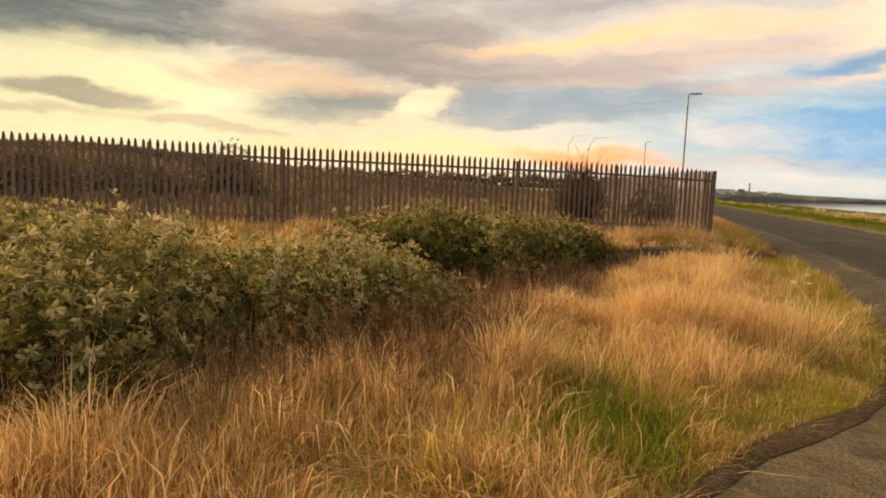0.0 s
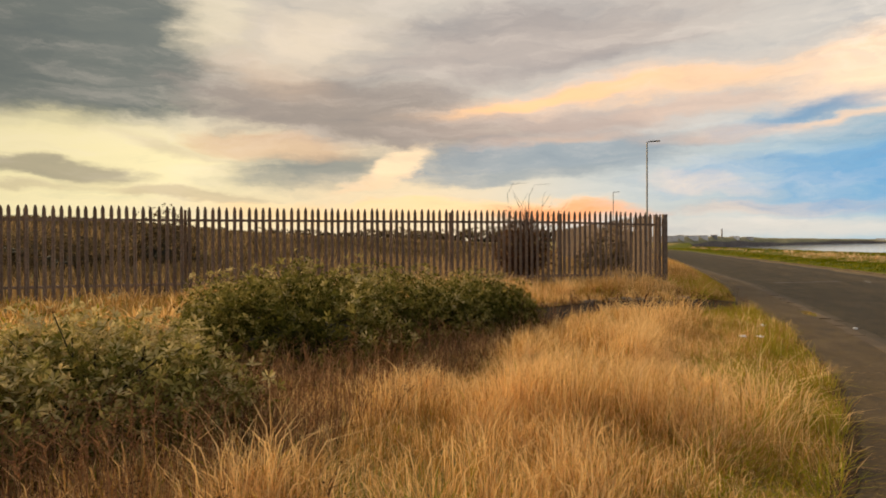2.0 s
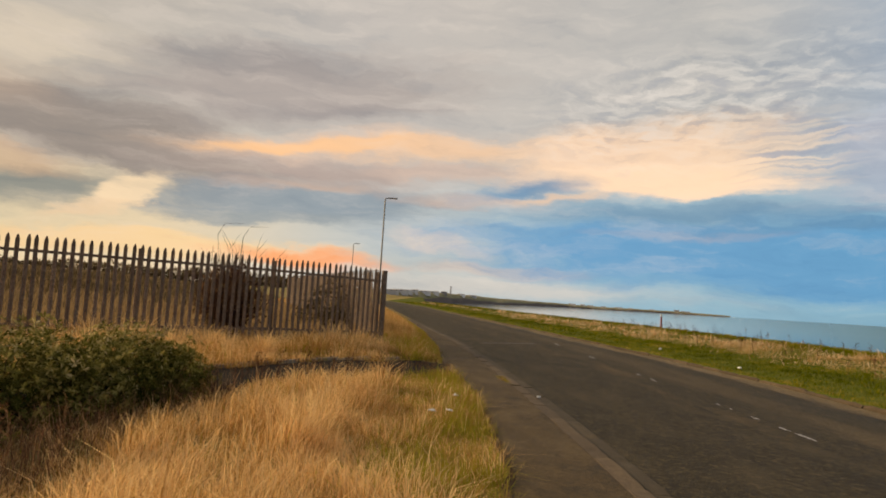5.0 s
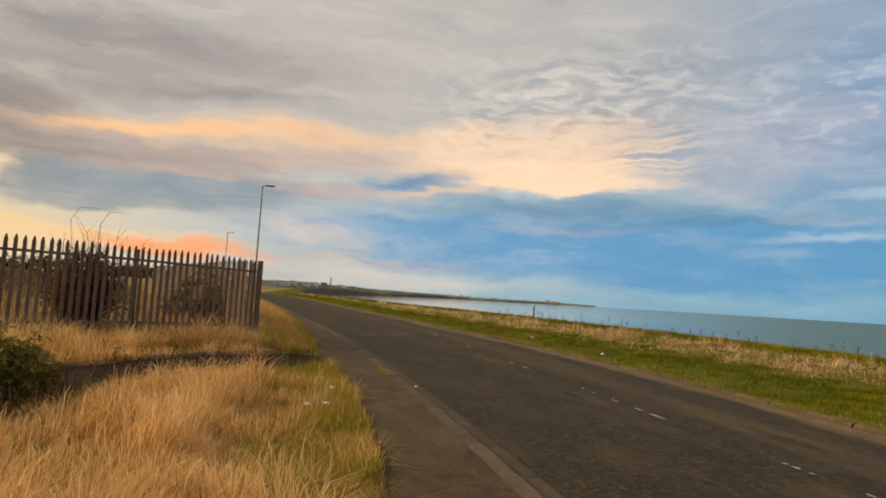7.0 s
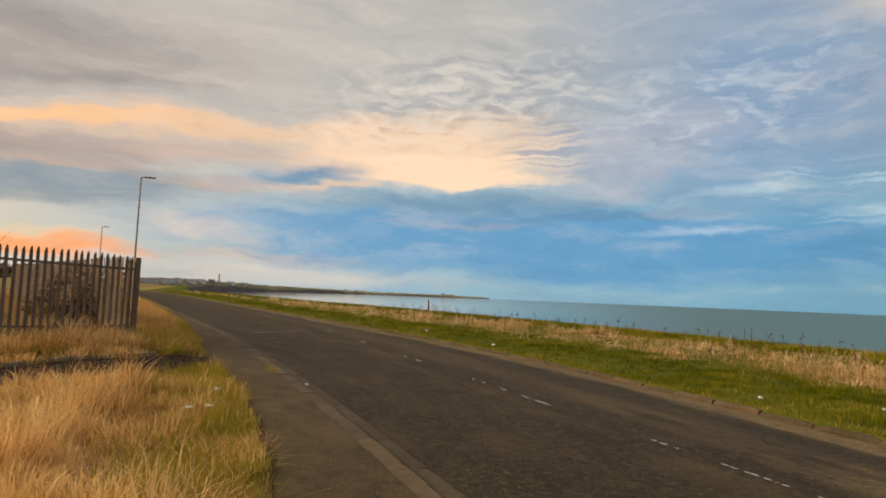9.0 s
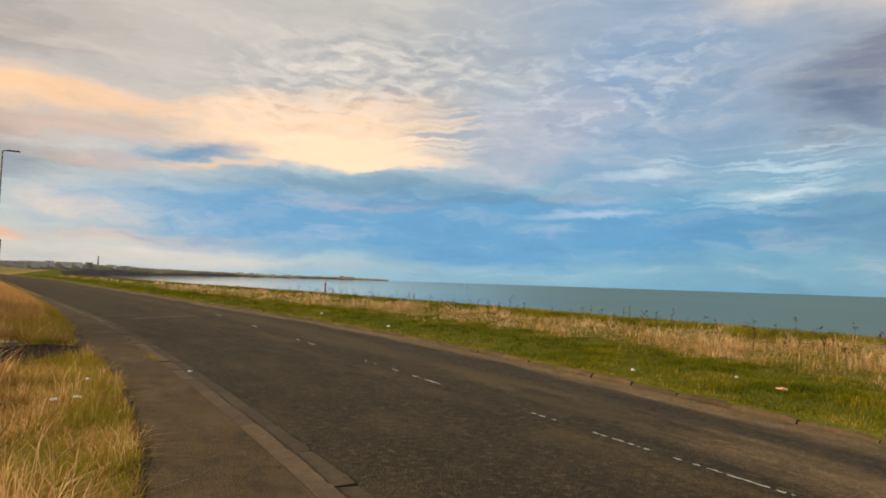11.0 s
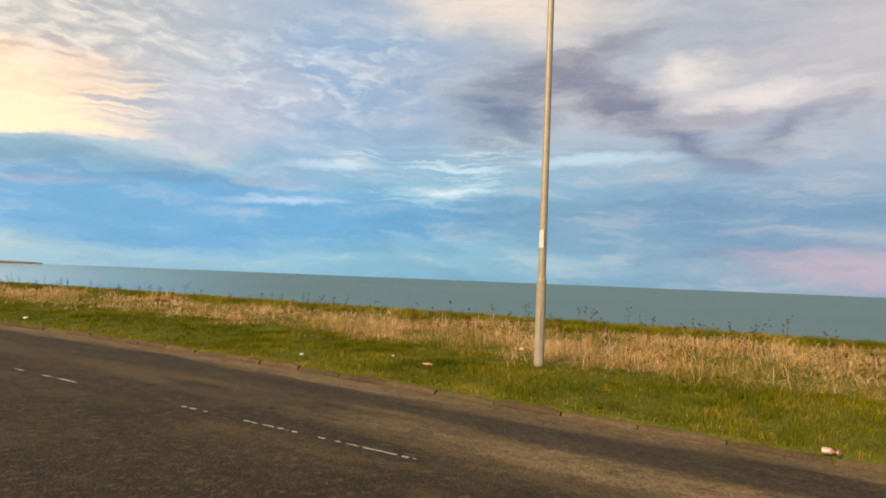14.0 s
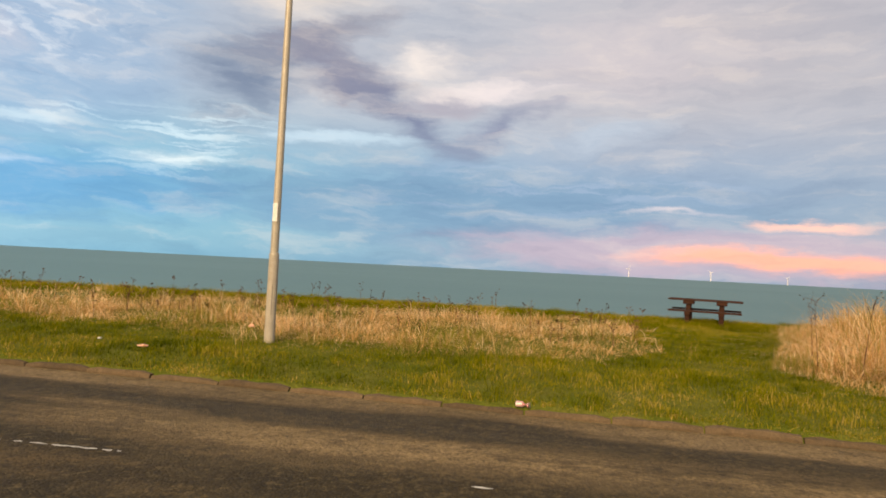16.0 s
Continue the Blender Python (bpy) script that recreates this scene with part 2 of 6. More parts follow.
# ---- materials ----
def mat(name, c1, c2, scale=3.0, rough=0.8, bump=0.3, bscale=40.0, metal=0.0, c3=None, spec=0.3, space="Position", stretch=(1, 1, 1), rand=0.0, dist=0.01, wear=1.0):
    """A surface of two tones at a large scale, a third at a fine one, with relief."""
    m = bpy.data.materials.new(name)
    m.use_nodes = True
    t = m.node_tree
    p = t.nodes["Principled BSDF"]
    p.inputs["Roughness"].default_value, p.inputs["Metallic"].default_value = rough, metal
    p.inputs["Specular IOR Level"].default_value = spec
    if space == "Position":
        src = t.nodes.new("ShaderNodeNewGeometry").outputs["Position"]
    else:
        src = t.nodes.new("ShaderNodeTexCoord").outputs["Object"]
    mp = t.nodes.new("ShaderNodeMapping")
    mp.inputs["Scale"].default_value = stretch
    t.links.new(src, mp.inputs[0])

    def nz(s, d=6.0):
        n = t.nodes.new("ShaderNodeTexNoise")
        n.inputs["Scale"].default_value, n.inputs["Detail"].default_value, n.inputs["Roughness"].default_value = s, d, 0.6
        t.links.new(mp.outputs[0], n.inputs["Vector"])
        return n.outputs["Fac"]

    def rg(v, a, b, c=0.0, d=1.0):
        n = t.nodes.new("ShaderNodeMapRange")
        t.links.new(v, n.inputs[0])
        for i, q in enumerate((a, b, c, d)):
            n.inputs[i + 1].default_value = q
        return n.outputs[0]

    def mx(f, a, b, mode="MIX"):
        n = t.nodes.new("ShaderNodeMix")
        n.data_type, n.blend_type = "RGBA", mode
        for i, v in ((0, f), (6, a), (7, b)):
            if isinstance(v, (int, float, tuple)):
                n.inputs[i].default_value = v
            else:
                t.links.new(v, n.inputs[i])
        return n.outputs[2]

    c = mx(rg(nz(scale), 0.35, 0.65), (*c1, 1), (*c2, 1))
    fine = nz(bscale, 4.0)
    c = mx(rg(fine, 0.42, 0.7, 0, 0.8), c, (*(c3 or [v * 0.6 for v in c1]), 1))
    c = mx(rg(nz(scale * 5.5), 0.45, 0.72, 0, 0.55 * wear), c, (*[v * 0.55 for v in c1], 1))
    c = mx(rg(nz(bscale * 2.3, 2.0), 0.56, 0.74, 0, 0.6 * wear), c, (*[min(1, v * 1.7) for v in c2], 1))
    if rand:
        oi = t.nodes.new("ShaderNodeObjectInfo")
        hs = t.nodes.new("ShaderNodeHueSaturation")
        t.links.new(rg(oi.outputs["Random"], 0, 1, 1 - rand, 1 + rand), hs.inputs["Value"])
        t.links.new(c, hs.inputs["Color"])
        c = hs.outputs[0]
    t.links.new(c, p.inputs["Base Color"])
    if bump:
        b = t.nodes.new("ShaderNodeBump")
        b.inputs["Strength"].default_value, b.inputs["Distance"].default_value = bump, dist
        t.links.new(fine, b.inputs["Height"])
        t.links.new(b.outputs[0], p.inputs["Normal"])
    return m


def blade_mat(name, stops, rough=0.7, translucent=0.35, spec=0.15):
    """Grass or leaves: colour by each blade's own tone, from root to tip."""
    m = bpy.data.materials.new(name)
    m.use_nodes = True
    t = m.node_tree
    p = t.nodes["Principled BSDF"]
    p.inputs["Roughness"].default_value = rough
    p.inputs["Specular IOR Level"].default_value = spec
    a = t.nodes.new("ShaderNodeAttribute")
    a.attribute_name = "tone"
    r = t.nodes.new("ShaderNodeValToRGB")
    e = r.color_ramp.elements
    while len(e) < len(stops):
        e.new(0.5)
    for q, (pos, c) in zip(e, stops):
        q.position, q.color = pos, (*c, 1)
    t.links.new(a.outputs["Fac"], r.inputs[0])
    t.links.new(r.outputs[0], p.inputs["Base Color"])
    tr = t.nodes.new("ShaderNodeBsdfTranslucent")
    t.links.new(r.outputs[0], tr.inputs[0])
    mixer = t.nodes.new("ShaderNodeMixShader")
    mixer.inputs[0].default_value = translucent
    t.links.new(p.outputs[0], mixer.inputs[1])
    t.links.new(tr.outputs[0], mixer.inputs[2])
    t.links.new(mixer.outputs[0], t.nodes["Material Output"].inputs[0])
    return m


M_TURF = mat("turf_soil", (0.085, 0.11, 0.012), (0.15, 0.14, 0.03), 1.5, 0.95, 0.6, 30, c3=(0.05, 0.06, 0.01), spec=0.02)
M_SOIL = mat("thatch_and_soil", (0.36, 0.25, 0.11), (0.22, 0.20, 0.06), 1.2, 0.95, 0.6, 30, c3=(0.16, 0.11, 0.05), spec=0.02)
M_ASPHALT = mat("worn_asphalt", (0.027, 0.021, 0.011), (0.040, 0.031, 0.017), 1.3, 0.85, 1.0, 60, c3=(0.024, 0.018, 0.007), stretch=(1.0, 0.45, 1), spec=0.2)


def coarse_relief(m, scale, dist):
    """Open, gritty stone showing in the surface."""
    t = m.node_tree
    p = t.nodes["Principled BSDF"]
    v = t.nodes.new("ShaderNodeTexVoronoi")
    v.inputs["Scale"].default_value = scale
    t.links.new(t.nodes.new("ShaderNodeNewGeometry").outputs["Position"], v.inputs["Vector"])
    b = t.nodes.new("ShaderNodeBump")
    b.inputs["Strength"].default_value, b.inputs["Distance"].default_value = 0.8, dist
    b.invert = True
    t.links.new(v.outputs["Distance"], b.inputs["Height"])
    t.links.new(p.inputs["Normal"].links[0].from_socket, b.inputs["Normal"])
    t.links.new(b.outputs[0], p.inputs["Normal"])
    # the stones differ in tone
    base = p.inputs["Base Color"].links[0].from_socket
    sep = t.nodes.new("ShaderNodeSeparateColor")
    t.links.new(v.outputs["Color"], sep.inputs[0])
    r = t.nodes.new("ShaderNodeMapRange")
    r.inputs[3].default_value, r.inputs[4].default_value = 0.62, 1.33
    t.links.new(sep.outputs[0], r.inputs[0])
    hs = t.nodes.new("ShaderNodeHueSaturation")
    t.links.new(r.outputs[0], hs.inputs["Value"])
    t.links.new(base, hs.inputs["Color"])
    t.links.new(hs.outputs[0], p.inputs["Base Color"])


def mottle(m, spots):
    """Blotches of other tones, each (scale, stretch along y, from, to, amount, colour)."""
    t = m.node_tree
    p = t.nodes["Principled BSDF"]
    c = p.inputs["Base Color"].links[0].from_socket
    pos = t.nodes.new("ShaderNodeNewGeometry").outputs["Position"]
    for k, (scale, sy, lo, hi, amount, colour) in enumerate(spots):
        mp = t.nodes.new("ShaderNodeMapping")
        mp.inputs["Scale"].default_value = (1, sy, 1)
        mp.inputs["Location"].default_value = (k * 3.7, k * 5.1, 0)
        n = t.nodes.new("ShaderNodeTexNoise")
        n.inputs["Scale"].default_value, n.inputs["Detail"].default_value, n.inputs["Roughness"].default_value = scale, 9.0, 0.66
        r = t.nodes.new("ShaderNodeMapRange")
        r.interpolation_type = "SMOOTHSTEP"
        for i, q in enumerate((lo, hi, 0.0, amount)):
            r.inputs[i + 1].default_value = q
        x = t.nodes.new("ShaderNodeMix")
        x.data_type = "RGBA"
        x.inputs[7].default_value = (*colour, 1)
        t.links.new(pos, mp.inputs[0])
        t.links.new(mp.outputs[0], n.inputs["Vector"])
        t.links.new(n.outputs["Fac"], r.inputs[0])
        t.links.new(r.outputs[0], x.inputs[0])
        t.links.new(c, x.inputs[6])
        c = x.outputs[2]
    tint = t.nodes.new("ShaderNodeMix")
    tint.data_type, tint.blend_type = "RGBA", "MULTIPLY"
    tint.inputs[0].default_value = 1.0
    tint.inputs[7].default_value = (1.0, 0.95, 0.74, 1)
    t.links.new(c, tint.inputs[6])
    t.links.new(tint.outputs[2], p.inputs["Base Color"])


def road_wear(m):
    """Pale scuffed lanes and dark tar, drawn out along the road, and loose bright chippings."""
    t = m.node_tree
    p = t.nodes["Principled BSDF"]
    base = p.inputs["Base Color"].links[0].from_socket
    pos = t.nodes.new("ShaderNodeNewGeometry").outputs["Position"]

    def nz(sx, sy, scale, detail):
        mp = t.nodes.new("ShaderNodeMapping")
        mp.inputs["Scale"].default_value = (sx, sy, 1)
        t.links.new(pos, mp.inputs[0])
        n = t.nodes.new("ShaderNodeTexNoise")
        n.inputs["Scale"].default_value, n.inputs["Detail"].default_value, n.inputs["Roughness"].default_value = scale, detail, 0.68
        t.links.new(mp.outputs[0], n.inputs["Vector"])
        return n.outputs["Fac"]

    def rg(v, a, b, c=0.0, d=1.0):
        n = t.nodes.new("ShaderNodeMapRange")
        n.interpolation_type = "SMOOTHSTEP"
        t.links.new(v, n.inputs[0])
        for k, q in enumerate((a, b, c, d)):
            n.inputs[k + 1].default_value = q
        return n.outputs[0]

    def mul(a, b):
        n = t.nodes.new("ShaderNodeMath")
        n.operation = "MULTIPLY"
        t.links.new(a, n.inputs[0])
        t.links.new(b, n.inputs[1])
        return n.outputs[0]

    def mx(f, a, c):
        n = t.nodes.new("ShaderNodeMix")
        n.data_type = "RGBA"
        t.links.new(f, n.inputs[0])
        t.links.new(a, n.inputs[6])
        n.inputs[7].default_value = (*c, 1)
        return n.outputs[2]
    at = t.nodes.new("ShaderNodeAttribute")
    at.attribute_name = "across"

    def mad(v, k, add):
        n = t.nodes.new("ShaderNodeMath")
        n.operation = "MULTIPLY_ADD"
        t.links.new(v, n.inputs[0])
        n.inputs[1].default_value = k
        if isinstance(add, float):
            n.inputs[2].default_value = add
        else:
            t.links.new(add, n.inputs[2])
        return n.outputs[0]
    # the share of the road's width, from footway to sea kerb, with wandering edges
    u = mad(nz(1.0, 0.22, 0.7, 6.0), 0.34, mad(at.outputs["Fac"], 1.0, -0.17))

    def lane(lo, hi, soft):
        return mul(rg(u, lo - soft, lo + soft), rg(u, hi + soft, hi - soft))
    sx = t.nodes.new("ShaderNodeSeparateXYZ")
    t.links.new(pos, sx.inputs[0])
    worn = rg(sx.outputs[1], 13.0, 5.0, 0.25, 1.0)
    blot = rg(nz(1.0, 0.20, 1.1, 9.0), 0.40, 0.62)
    c = mx(mul(lane(0.88, 1.2, 0.03), rg(nz(1.0, 0.2, 0.9, 8.0), 0.30, 0.55, 0.45, 0.9)), base, (0.24, 0.176, 0.110))
    c = mx(mul(worn, mul(lane(0.58, 0.75, 0.07), rg(nz(1.0, 0.25, 1.3, 9.0), 0.32, 0.58))), c, (0.25, 0.183, 0.112))
    c = mx(mul(lane(0.36, 0.47, 0.06), rg(nz(1.0, 0.3, 1.2, 9.0), 0.46, 0.66, 0.0, 0.7)), c, (0.13, 0.09, 0.046))
    c = mx(mul(lane(0.76, 0.86, 0.04), rg(nz(1.0, 0.16, 0.9, 9.0), 0.40, 0.58, 0.1, 0.9)), c, (0.042, 0.036, 0.029))
    c = mx(mul(blot, rg(nz(1, 1, 14, 6.0), 0.42, 0.62, 0.0, 0.55)), c, (0.075, 0.056, 0.030))
    c = mx(rg(nz(1.0, 0.45, 4.0, 10.0), 0.50, 0.70, 0.0, 0.4), c, (0.020, 0.016, 0.010))
    c = mx(rg(nz(0.6, 0.3, 0.7, 10.0), 0.54, 0.70, 0.0, 0.4), c, (0.026, 0.021, 0.014))
    c = mx(rg(nz(1, 1, 32, 4.0), 0.55, 0.70, 0.0, 0.5), c, (0.016, 0.013, 0.009))
    c = mx(rg(nz(1, 1, 95, 1.0), 0.62, 0.74, 0.0, 0.7), c, (0.22, 0.17, 0.095))
    t.links.new(c, p.inputs["Base Color"])
    coarse_relief(m, 48, 0.009)


road_wear(M_ASPHALT)
mottle(M_ASPHALT, ((1.6, 0.45, 0.46, 0.68, 0.5, (0.080, 0.062, 0.038)), (5.0, 0.9, 0.50, 0.70, 0.5, (0.014, 0.011, 0.008)), (13.0, 1.0, 0.52, 0.66, 0.7, (0.115, 0.088, 0.052)), (22.0, 1.0, 0.56, 0.68, 0.6, (0.012, 0.010, 0.008))))
M_PAVE = mat("footway_tarmac", (0.070, 0.047, 0.022), (0.105, 0.072, 0.034), 1.6, 0.88, 1.0, 55, c3=(0.05, 0.034, 0.014))


def pave_wear(m):
    """Surface worn down to pale stone where the footway widens."""
    t = m.node_tree
    p = t.nodes["Principled BSDF"]
    base = p.inputs["Base Color"].links[0].from_socket
    pos = t.nodes.new("ShaderNodeNewGeometry").outputs["Position"]
    sx = t.nodes.new("ShaderNodeSeparateXYZ")
    t.links.new(pos, sx.inputs[0])
    n = t.nodes.new("ShaderNodeTexNoise")
    n.inputs["Scale"].default_value, n.inputs["Detail"].default_value, n.inputs["Roughness"].default_value = 3.0, 10.0, 0.7
    t.links.new(pos, n.inputs["Vector"])
    out = []
    for src, a, b in ((sx.outputs[1], 5.6, 3.2), (n.outputs["Fac"], 0.34, 0.56)):
        r = t.nodes.new("ShaderNodeMapRange")
        t.links.new(src, r.inputs[0])
        r.inputs[1].default_value, r.inputs[2].default_value = a, b
        out.append(r.outputs[0])
    mu = t.nodes.new("ShaderNodeMath")
    mu.operation = "MULTIPLY"
    t.links.new(out[0], mu.inputs[0])
    t.links.new(out[1], mu.inputs[1])
    mx = t.nodes.new("ShaderNodeMix")
    mx.data_type = "RGBA"
    t.links.new(mu.outputs[0], mx.inputs[0])
    t.links.new(base, mx.inputs[6])
    mx.inputs[7].default_value = (0.20, 0.145, 0.085, 1)
    t.links.new(mx.outputs[2], p.inputs["Base Color"])
    coarse_relief(m, 80, 0.006)


pave_wear(M_PAVE)
mottle(M_PAVE, ((1.1, 0.6, 0.48, 0.66, 0.6, (0.13, 0.092, 0.052)), (3.0, 0.7, 0.50, 0.66, 0.6, (0.036, 0.026, 0.016)), (9.0, 1.0, 0.54, 0.70, 0.5, (0.15, 0.108, 0.065)), (20.0, 1.0, 0.57, 0.68, 0.65, (0.022, 0.017, 0.012)), (60.0, 1.0, 0.62, 0.72, 0.7, (0.26, 0.20, 0.13))))
M_DRIVE = mat("dark_tarmac", (0.018, 0.014, 0.010), (0.032, 0.024, 0.017), 2.0, 0.95, 0.6, 60, spec=0.08)
M_KERB = mat("kerb_concrete", (0.078, 0.053, 0.028), (0.125, 0.086, 0.047), 2.6, 0.9, 0.8, 38, c3=(0.07, 0.05, 0.03), rand=0.25)
M_EDGE = mat("pale_edging", (0.30, 0.235, 0.16), (0.36, 0.29, 0.2), 3, 0.9, 0.4, 45)
M_FLUSH = mat("worn_flush_kerb", (0.098, 0.066, 0.036), (0.138, 0.096, 0.054), 2.2, 0.9, 0.6, 45, c3=(0.055, 0.042, 0.022), rand=0.2)
M_CHANNEL = mat("worn_channel", (0.056, 0.040, 0.021), (0.086, 0.063, 0.034), 2.2, 0.9, 0.6, 45, c3=(0.05, 0.039, 0.02), rand=0.12)
M_PAINT = mat("worn_road_paint", (0.62, 0.60, 0.55), (0.45, 0.43, 0.39), 9, 0.8, 0.4, 60, c3=(0.2, 0.19, 0.17))
M_STEEL = mat("weathered_galvanised_steel", (0.22, 0.15, 0.095), (0.31, 0.22, 0.145), 3, 0.65, 0.2, 30, metal=0.1, c3=(0.10, 0.06, 0.045), rand=0.18)
M_POLE = mat("galvanised_pole", (0.36, 0.33, 0.27), (0.44, 0.40, 0.33), 4, 0.55, 0.12, 50, metal=0.3, c3=(0.31, 0.28, 0.225), wear=0.15)
M_POLEBASE = mat("stained_pole_base", (0.34, 0.31, 0.26), (0.42, 0.38, 0.32), 5, 0.75, 0.2, 40, metal=0.1, c3=(0.29, 0.25, 0.195), wear=0.3)
M_DARKMETAL = mat("lantern_grey", (0.06, 0.06, 0.06), (0.09, 0.09, 0.09), 5, 0.5, 0.1, 30, metal=0.2)
M_LABEL = mat("white_plate", (0.75, 0.74, 0.70), (0.66, 0.65, 0.6), 8, 0.5, 0.1, 60)
M_WOOD = mat("dark_stained_timber", (0.040, 0.018, 0.012), (0.062, 0.028, 0.018), 6, 0.85, 0.4, 40, spec=0.1, wear=0.4, c3=(0.024, 0.012, 0.009), stretch=(0.3, 3, 3), space="Object")
M_COAST = mat("far_cliff", (0.10, 0.075, 0.06), (0.17, 0.13, 0.10), 0.01, 0.95, 0.0, 0.05, wear=0.2)
M_COASTGRASS = mat("far_fields", (0.20, 0.18, 0.07), (0.30, 0.25, 0.13), 0.008, 0.95, 0.0, 0.04, wear=0.2)
M_WHITEWALL = mat("far_pale_wall", (0.85, 0.8, 0.74), (0.78, 0.74, 0.7), 0.02, 0.8, 0.0, 0.1, rand=0.3, wear=0.2)
M_GREYWALL = mat("far_grey_wall", (0.36, 0.33, 0.31), (0.42, 0.39, 0.37), 0.02, 0.8, 0.0, 0.1, rand=0.3, wear=0.2)
M_TURB = mat("turbine_white", (0.8, 0.78, 0.78), (0.76, 0.75, 0.75), 0.02, 0.6, 0.0, 0.1, wear=0.2)
M_BARK = mat("twigs", (0.075, 0.04, 0.03), (0.11, 0.06, 0.042), 8, 0.9, 0.3, 30)
# near-black tone so that the inside of a bush reads as shade
M_CORE = mat("twigs_dark_as_shade", (0.03, 0.03, 0.014), (0.05, 0.04, 0.02), 6, 0.95, 0.5, 30)
M_RED = mat("faded_red_paint", (0.42, 0.10, 0.06), (0.36, 0.08, 0.05), 6, 0.7, 0.1, 40)
M_LITTER = mat("crumpled_white_paper", (0.8, 0.78, 0.74), (0.7, 0.68, 0.64), 12, 0.7, 0.3, 40)
M_PEACH = mat("faded_orange_wrapper", (0.75, 0.36, 0.22), (0.68, 0.42, 0.3), 12, 0.6, 0.3, 40)
M_CAN = mat("pink_can", (0.75, 0.30, 0.28), (0.8, 0.62, 0.58), 14, 0.35, 0.1, 40, metal=0.4, space="Object")

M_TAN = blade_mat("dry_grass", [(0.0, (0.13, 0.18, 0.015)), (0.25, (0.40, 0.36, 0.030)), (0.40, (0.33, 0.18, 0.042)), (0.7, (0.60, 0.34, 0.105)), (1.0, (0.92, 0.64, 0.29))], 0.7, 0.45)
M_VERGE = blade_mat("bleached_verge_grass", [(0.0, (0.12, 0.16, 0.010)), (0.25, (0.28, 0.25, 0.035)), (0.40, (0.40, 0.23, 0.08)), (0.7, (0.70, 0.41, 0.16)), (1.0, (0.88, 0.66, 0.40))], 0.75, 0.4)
M_GREEN = blade_mat("green_grass", [(0.0, (0.042, 0.060, 0.002)), (0.5, (0.155, 0.165, 0.004)), (0.8, (0.33, 0.26, 0.018)), (1.0, (0.52, 0.36, 0.10))], 0.9, 0.4, 0.0)
M_LUSH = blade_mat("lush_grass", [(0.0, (0.07, 0.11, 0.005)), (0.5, (0.17, 0.235, 0.012)), (1.0, (0.42, 0.39, 0.07))], 0.7, 0.45, 0.08)
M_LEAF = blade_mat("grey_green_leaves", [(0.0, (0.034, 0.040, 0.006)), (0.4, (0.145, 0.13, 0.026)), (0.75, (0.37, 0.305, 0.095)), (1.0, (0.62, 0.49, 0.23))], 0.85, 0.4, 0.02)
M_WEED = blade_mat("dead_stems", [(0.0, (0.05, 0.028, 0.016)), (0.5, (0.20, 0.10, 0.055)), (1.0, (0.42, 0.25, 0.13))], 0.85, 0.3)
M_STEM = blade_mat("reddish_stems", [(0.0, (0.06, 0.033, 0.016)), (0.5, (0.34, 0.18, 0.085)), (1.0, (0.66, 0.43, 0.21))], 0.85, 0.3)
M_SCRUB = blade_mat("dark_scrub", [(0.0, (0.04, 0.03, 0.014)), (0.5, (0.16, 0.11, 0.05)), (1.0, (0.42, 0.28, 0.13))], 0.85, 0.3)

M_SEA = bpy.data.materials.new("sea_water")
M_SEA.use_nodes = True
st = M_SEA.node_tree
sp = st.nodes["Principled BSDF"]
sp.inputs["Base Color"].default_value = (0.12, 0.19, 0.175, 1)
sm2 = st.nodes.new("ShaderNodeMix")
sm2.data_type = "RGBA"
sm2.inputs[6].default_value = (0.080, 0.165, 0.190, 1)
sm2.inputs[7].default_value = (0.115, 0.21, 0.235, 1)
st.links.new(sm2.outputs[2], sp.inputs["Base Color"])
sp.inputs["Roughness"].default_value = 0.55
sp.inputs["Specular IOR Level"].default_value = 0.12
sg = st.nodes.new("ShaderNodeNewGeometry")
smp = st.nodes.new("ShaderNodeMapping")
smp.inputs["Scale"].default_value = (0.35, 0.12, 0.2)
st.links.new(sg.outputs["Position"], smp.inputs[0])
sn = st.nodes.new("ShaderNodeTexNoise")
sn.inputs["Scale"].default_value, sn.inputs["Detail"].default_value = 0.6, 6
st.links.new(smp.outputs[0], sn.inputs["Vector"])
sb = st.nodes.new("ShaderNodeBump")
sb.inputs["Strength"].default_value, sb.inputs["Distance"].default_value = 0.5, 1.0
st.links.new(sn.outputs["Fac"], sb.inputs["Height"])
st.links.new(sb.outputs[0], sp.inputs["Normal"])
smp2 = st.nodes.new("ShaderNodeMapping")
smp2.inputs["Scale"].default_value = (0.006, 0.0016, 1)
st.links.new(sg.outputs["Position"], smp2.inputs[0])
sn2 = st.nodes.new("ShaderNodeTexNoise")
sn2.inputs["Scale"].default_value, sn2.inputs["Detail"].default_value = 1.0, 8
st.links.new(smp2.outputs[0], sn2.inputs["Vector"])
st.links.new(sn2.outputs["Fac"], sm2.inputs[0])
# the sheltered bay lies calm, the open sea is ruffled
calm = st.nodes.new("ShaderNodeBsdfGlossy")
calm.inputs["Roughness"].default_value = 0.06
calm.inputs["Color"].default_value = (0.98, 0.95, 0.92, 1)
sx = st.nodes.new("ShaderNodeSeparateXYZ")
st.links.new(sg.outputs["Position"], sx.inputs[0])
sdiv = st.nodes.new("ShaderNodeMath")
sdiv.operation = "ARCTAN2"
st.links.new(sx.outputs[0], sdiv.inputs[0])
st.links.new(sx.outputs[1], sdiv.inputs[1])
smr = st.nodes.new("ShaderNodeMapRange")
smr.interpolation_type = "SMOOTHSTEP"
